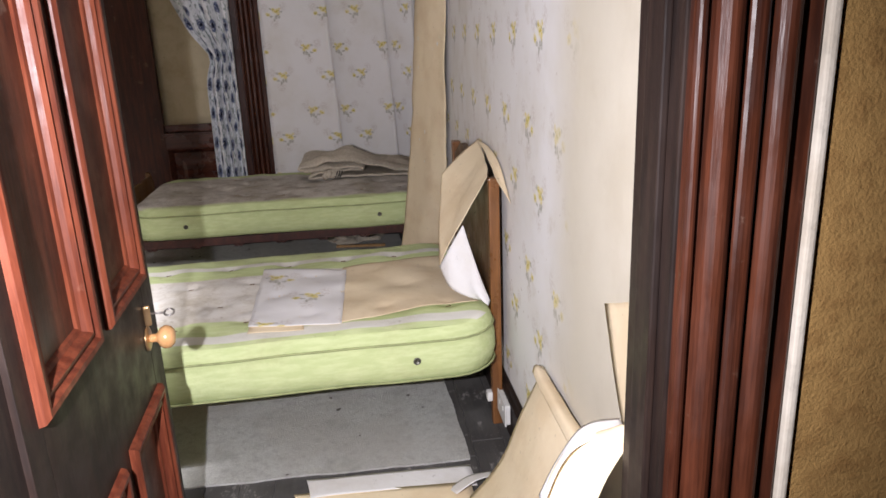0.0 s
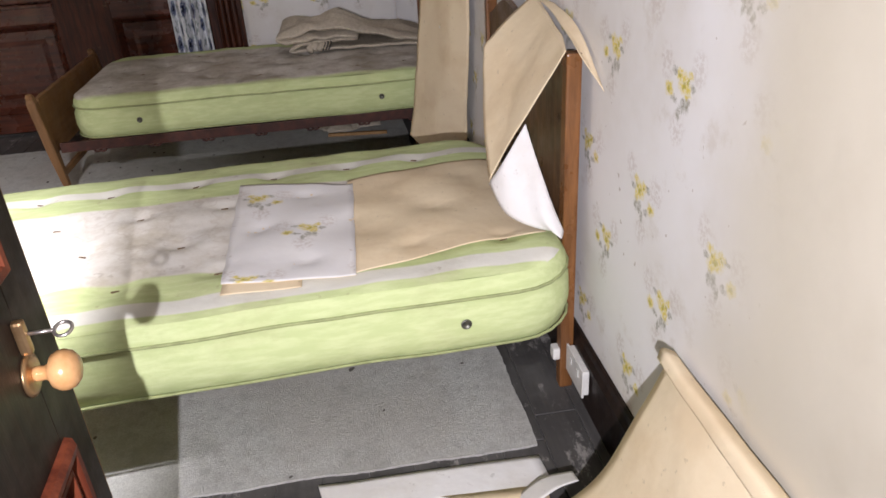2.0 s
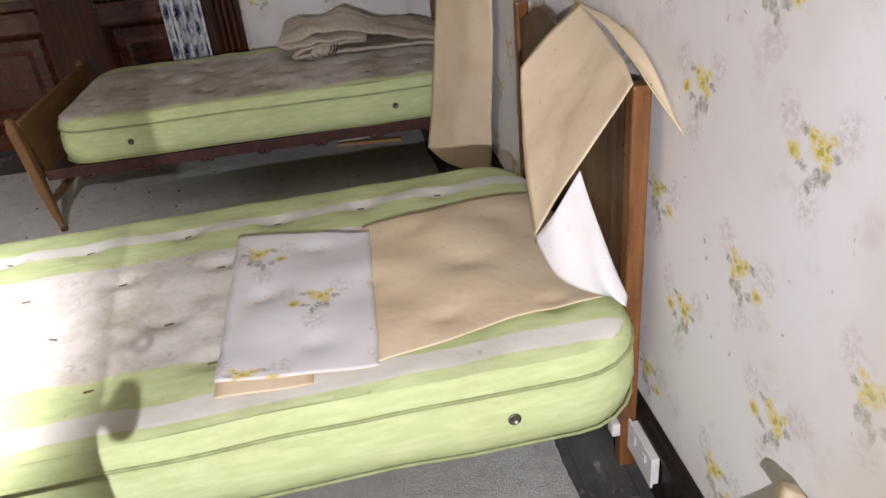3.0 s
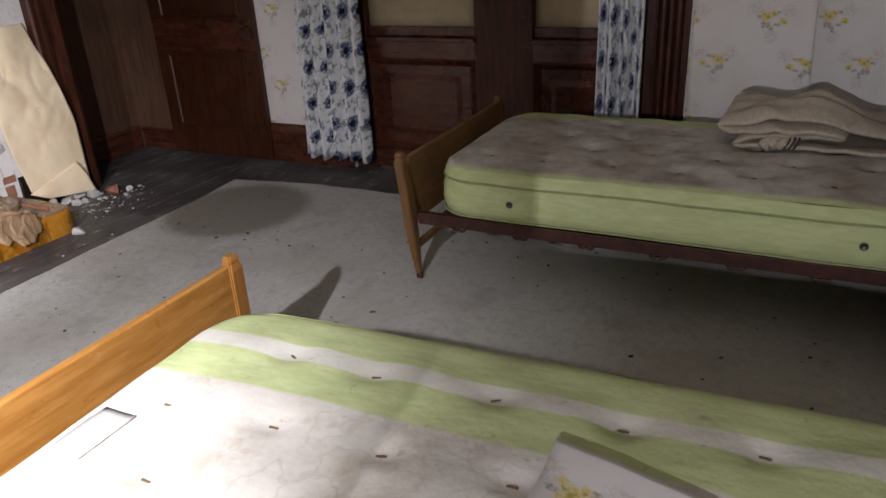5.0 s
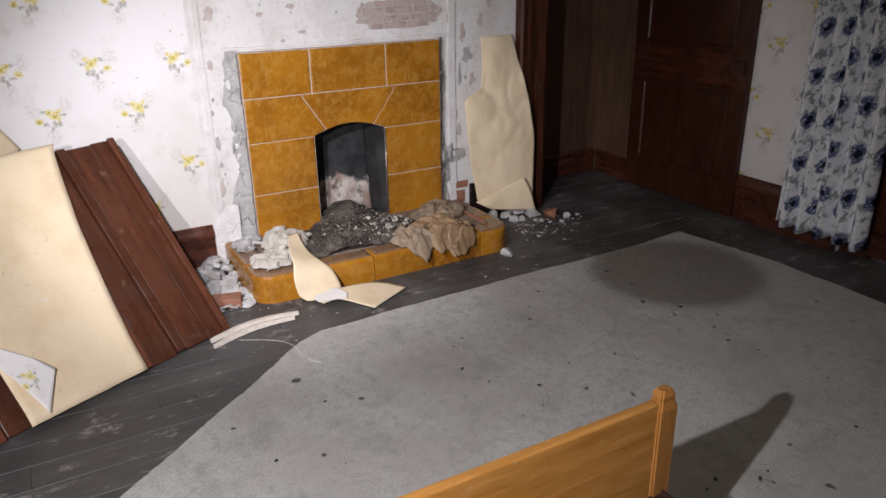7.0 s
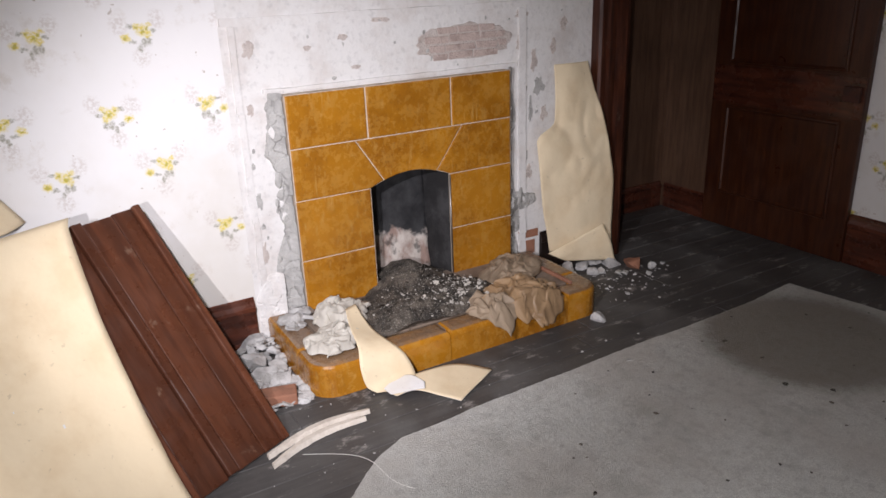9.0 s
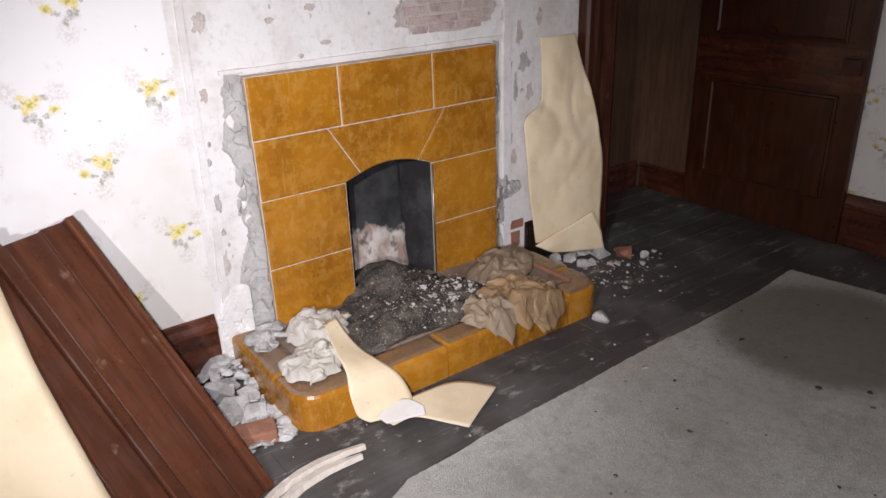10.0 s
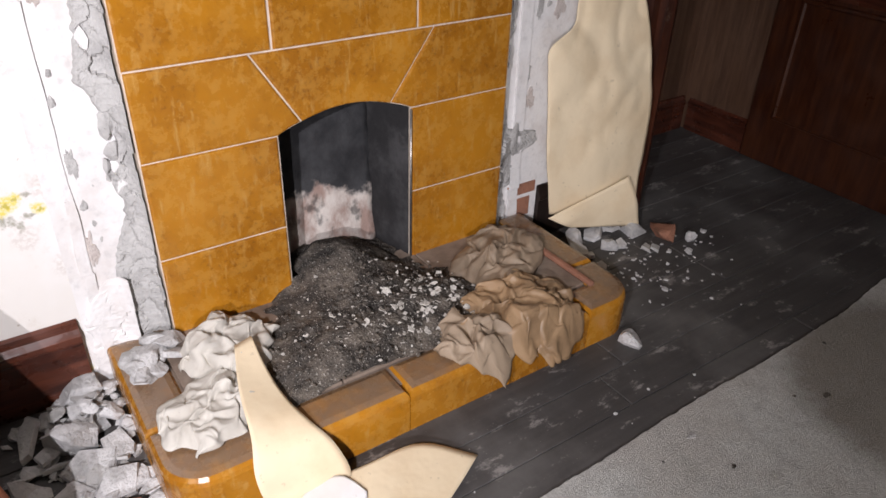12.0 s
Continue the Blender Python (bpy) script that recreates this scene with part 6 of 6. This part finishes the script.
LAYERS = [(0.40, 0.548), (0.15, 0.552), (-0.12, 0.556), (-0.29, 0.560), (-0.345, 0.580), (-0.30, 0.602), (-0.14, 0.606), (0.00, 0.606), (0.03, 0.618), (-0.02, 0.632), (-0.20, 0.640), (-0.36, 0.642), (-0.425, 0.664), (-0.37, 0.690), (-0.24, 0.700), (-0.10, 0.692), (0.06, 0.662), (0.22, 0.618), (0.34, 0.580), (0.43, 0.553)]
LAYERS = [(x, 0.546 + (z - 0.546) * 0.80) for x, z in LAYERS]
me = sheet("folded_cloth", folded(LAYERS, 0.19, 0.22, 4.0, 40, 150), 40, 150, (0.4, 3.0), (BLANKET, BLANKET), 0.014)
ob = tagged(new("folded_cloth", me), "pale beige wool")
ob.parent = blk
# a corner of the cloth rolled up at the near side, its hem striped
bm = bmesh.new()
for k in range(4):
    tube(bm, [(-0.30 + 0.028 * k + 0.02 * math.sin(q * 2.6), -0.20 + 0.10 * q - 0.02 * math.sin(q * 3), 0.552 + 0.034 * math.sin(q * 2.2) + 0.008 * (k % 2)) for q in (i / 10 for i in range(11))], 0.021 - 0.002 * k, 10)
for q in bm.verts:
    q.co += Vector((wob(q.co.x, q.co.y, q.co.z, 22, 0.012), wob(q.co.y, q.co.z, q.co.x, 22, 0.012), wob(q.co.z, q.co.x, q.co.y, 22, 0.008)))
part("rolled_hem", bm, BLANKET, blk, "", True)
bm = bmesh.new()
for k in range(3):
    tube(bm, [(-0.222 + 0.016 * k + 0.018 * math.sin(q * 2.6), -0.212 + 0.07 * q - 0.02 * math.sin(q * 3), 0.553 + 0.040 * math.sin(q * 2.2)) for q in (i / 10 for i in range(11))], 0.0045, 6)
part("dark_stripes", bm, STRIPE_DARK, blk, "dark stripes woven in the hem", True)

# ---- rubble and litter ----
rub = random.Random(11)
for k in range(280):
    x, y = rub.uniform(-3.40, -2.86), rub.gauss(4.0, 0.07)
    x, y = x - 0.2 * max(0.0, x + 3.05), min(max(y, 3.84), 4.09)
    r = rub.uniform(0.036, 0.056) if k < 16 else rub.uniform(0.016, 0.032) if k < 120 else rub.uniform(0.005, 0.015)
    if k < 16:
        x = min(x, -3.06)
    bm = bmesh.new()
    if k % 6 < 5:
        shard(bm, 0, 0, 0, r * 1.4, r * rub.uniform(0.10, 0.26), rub, 0.25)
    else:
        lump(bm, (0, 0, 0), r * 1.1, 100 + k, 0.5, 2)
    rise = max(0.0, 0.085 - 0.5 * abs(x + 3.30) - 0.35 * abs(y - 4.05))
    z = r * 0.3 + rise * rub.random()
    solo("plaster_lump", bm, GREY_MORTAR if k % 4 == 0 else RUBBLE, "broken lump of grey plaster on the floor", "rubble", pose(x, y, z, rub.uniform(-20, 20), rub.uniform(-20, 20), rub.uniform(0, 90)), group="fireplace rubble")
for x, y, r, s in ((-3.17, 5.93, 0.05, 1), (-3.26, 5.86, 0.045, 2), (-3.30, 5.62, 0.04, 3), (-3.22, 5.70, 0.035, 4), (-3.10, 5.99, 0.022, 5), (-3.33, 5.78, 0.03, 6), (-2.815, 5.38, 0.032, 7), (-3.05, 5.92, 0.018, 8)):
    bm = bmesh.new()
    lump(bm, (0, 0, 0), r, 300 + s, 0.8, 2)
    solo("plaster_lump", bm, BRICK if s == 1 else RUBBLE, "lump of broken brick on the floor" if s == 1 else "broken lump of pale plaster on the floor", "rubble", pose(x, y, r * 0.45), group="fireplace rubble")
for k in range(9):
    bm = bmesh.new()
    r = rub.uniform(0.02, 0.042)
    shard(bm, 0, 0, 0, r * 1.4, r * 0.4, rub, 0.3)
    solo("plaster_lump", bm, GREY_MORTAR if k % 2 else RUBBLE, "flat broken piece of grey plaster on the boards", "rubble", pose(rub.uniform(-3.36, -3.12), rub.uniform(5.56, 5.92), r * 0.25), group="fireplace rubble")
bm = bmesh.new()
box(bm, -0.07, 0.07, -0.04, 0.04, 0, 0.045, bevel=0.006)
solo("brick", bm, BRICK, "loose broken red brick on the floor", "brick", pose(-2.955, 3.985, 0.001, 0, 0, 74))
bm = bmesh.new()
for k in range(190):
    if k % 3:
        x, y = rub.gauss(-3.1, 0.14), rub.gauss(5.75, 0.16)
    else:
        x, y = rub.uniform(-3.0, -2.45), rub.uniform(3.6, 5.6)
    if HX0 < x < HX1 + 0.02 and HY0 - 0.02 < y < HY1 + 0.02:
        continue
    r = min(0.012, abs(rub.gauss(0, 0.003)) + 0.0015)
    shard(bm, x, y, 0.001, r * 1.5, r * 0.5, rub, 0.15)
solo("plaster_crumb", bm, RUBBLE, "plaster crumbs strewn over the dark boards", "rubble", kind="stuff")
bm = bmesh.new()
for k in range(120):
    x, y = rub.uniform(-2.5, 0.9), rub.uniform(3.5, 6.3)
    r = rub.uniform(0.003, 0.010)
    lump(bm, (x, y, 0.008 + r * 0.2), r, 1900 + k, 0.4, 1)
solo("debris_crumb", bm, ASH, "dark crumbs of dirt on the carpet", "debris", kind="stuff")
# two curved slips of plaster coving on the floor
for k, off in enumerate((0.0, 0.055)):
    bm = bmesh.new()
    n_ = 16
    rings = []
    for i in range(n_ + 1):
        q = i / n_
        x, y = -2.648 - (0.061 + 0.02 * k) * q + off - 0.04 * math.sin(q * 3.14), 3.85 + 0.385 * q - 0.03 * k * q
        w = (0.020 + wob(q * 6, k, 0, 2, 0.005)) * (0.5 + 0.5 * math.sin(q * 2.9 + 0.2))
        rings.append([bm.verts.new((x - w, y, 0.002)), bm.verts.new((x + w, y, 0.002)), bm.verts.new((x + w * 0.6, y, 0.018 + wob(q * 9, k, 2, 2, 0.005))), bm.verts.new((x - w * 0.7, y, 0.014))])
    for a, b in zip(rings, rings[1:]):
        for i in range(4):
            bm.faces.new((a[i], a[(i + 1) % 4], b[(i + 1) % 4], b[i]))
    bm.faces.new(rings[0])
    bm.faces.new(rings[-1])
    solo("plaster_slip", bm, SLIP, "curved broken slip of white plaster on the boards", "rubble", group="plaster slips")
bm = bmesh.new()
tube(bm, [(-2.60 + 0.35 * q, 3.95 + 0.28 * q + 0.05 * math.sin(q * 5), 0.006 + 0.01 * math.sin(q * 3.1)) for q in (i / 20 for i in range(21))], 0.0009, 5)
solo("wire", bm, WHITE_BOX, "thin white wire lying on the boards", "wire")
# folded cloth and a slat of wood under the far bed
crumple("rag", 0.62, 6.36, 0.007, 0.22, 0.17, 0.06, 71, (BLANKET, BLANKET), "crumpled beige cloth under the far bed", "rag", None, 40, 0.2)
solo("wooden_stick", cuboid(-0.18, 0.18, -0.012, 0.012, 0.0, 0.018, bevel=0.003), BARE_WOOD, "loose pale wooden slat under the far bed", "slat", pose(0.66, 6.12, 0.0075, 0, 0, -8))

# ---- floorboards, last ----
wide = 0.122
shared = {}
rndb = random.Random(3)
x = -3.85
while x < 1.2:
    w = min(wide, 1.2 - x)
    y = -0.5 if x > -1.2 else YS
    cut = [y, round(rndb.uniform(2.6, 4.0), 1), round(rndb.uniform(4.8, 6.0), 1), YN + 0.05]
    for a, b in zip(cut, cut[1:]):
        key = (round(w, 3), round(b - a, 3))
        if key not in shared:
            shared[key] = mesh_of(cuboid(0.0008, w - 0.0008, 0.001, b - a - 0.001, -0.02, 0.0, bevel=0.002, segs=1), "floorboard", BOARD)
        ob = new("floorboard", shared[key])
        ob.parent = floor
        ob.location = (x, a, -0.0006 * rndb.random())
    x += wide
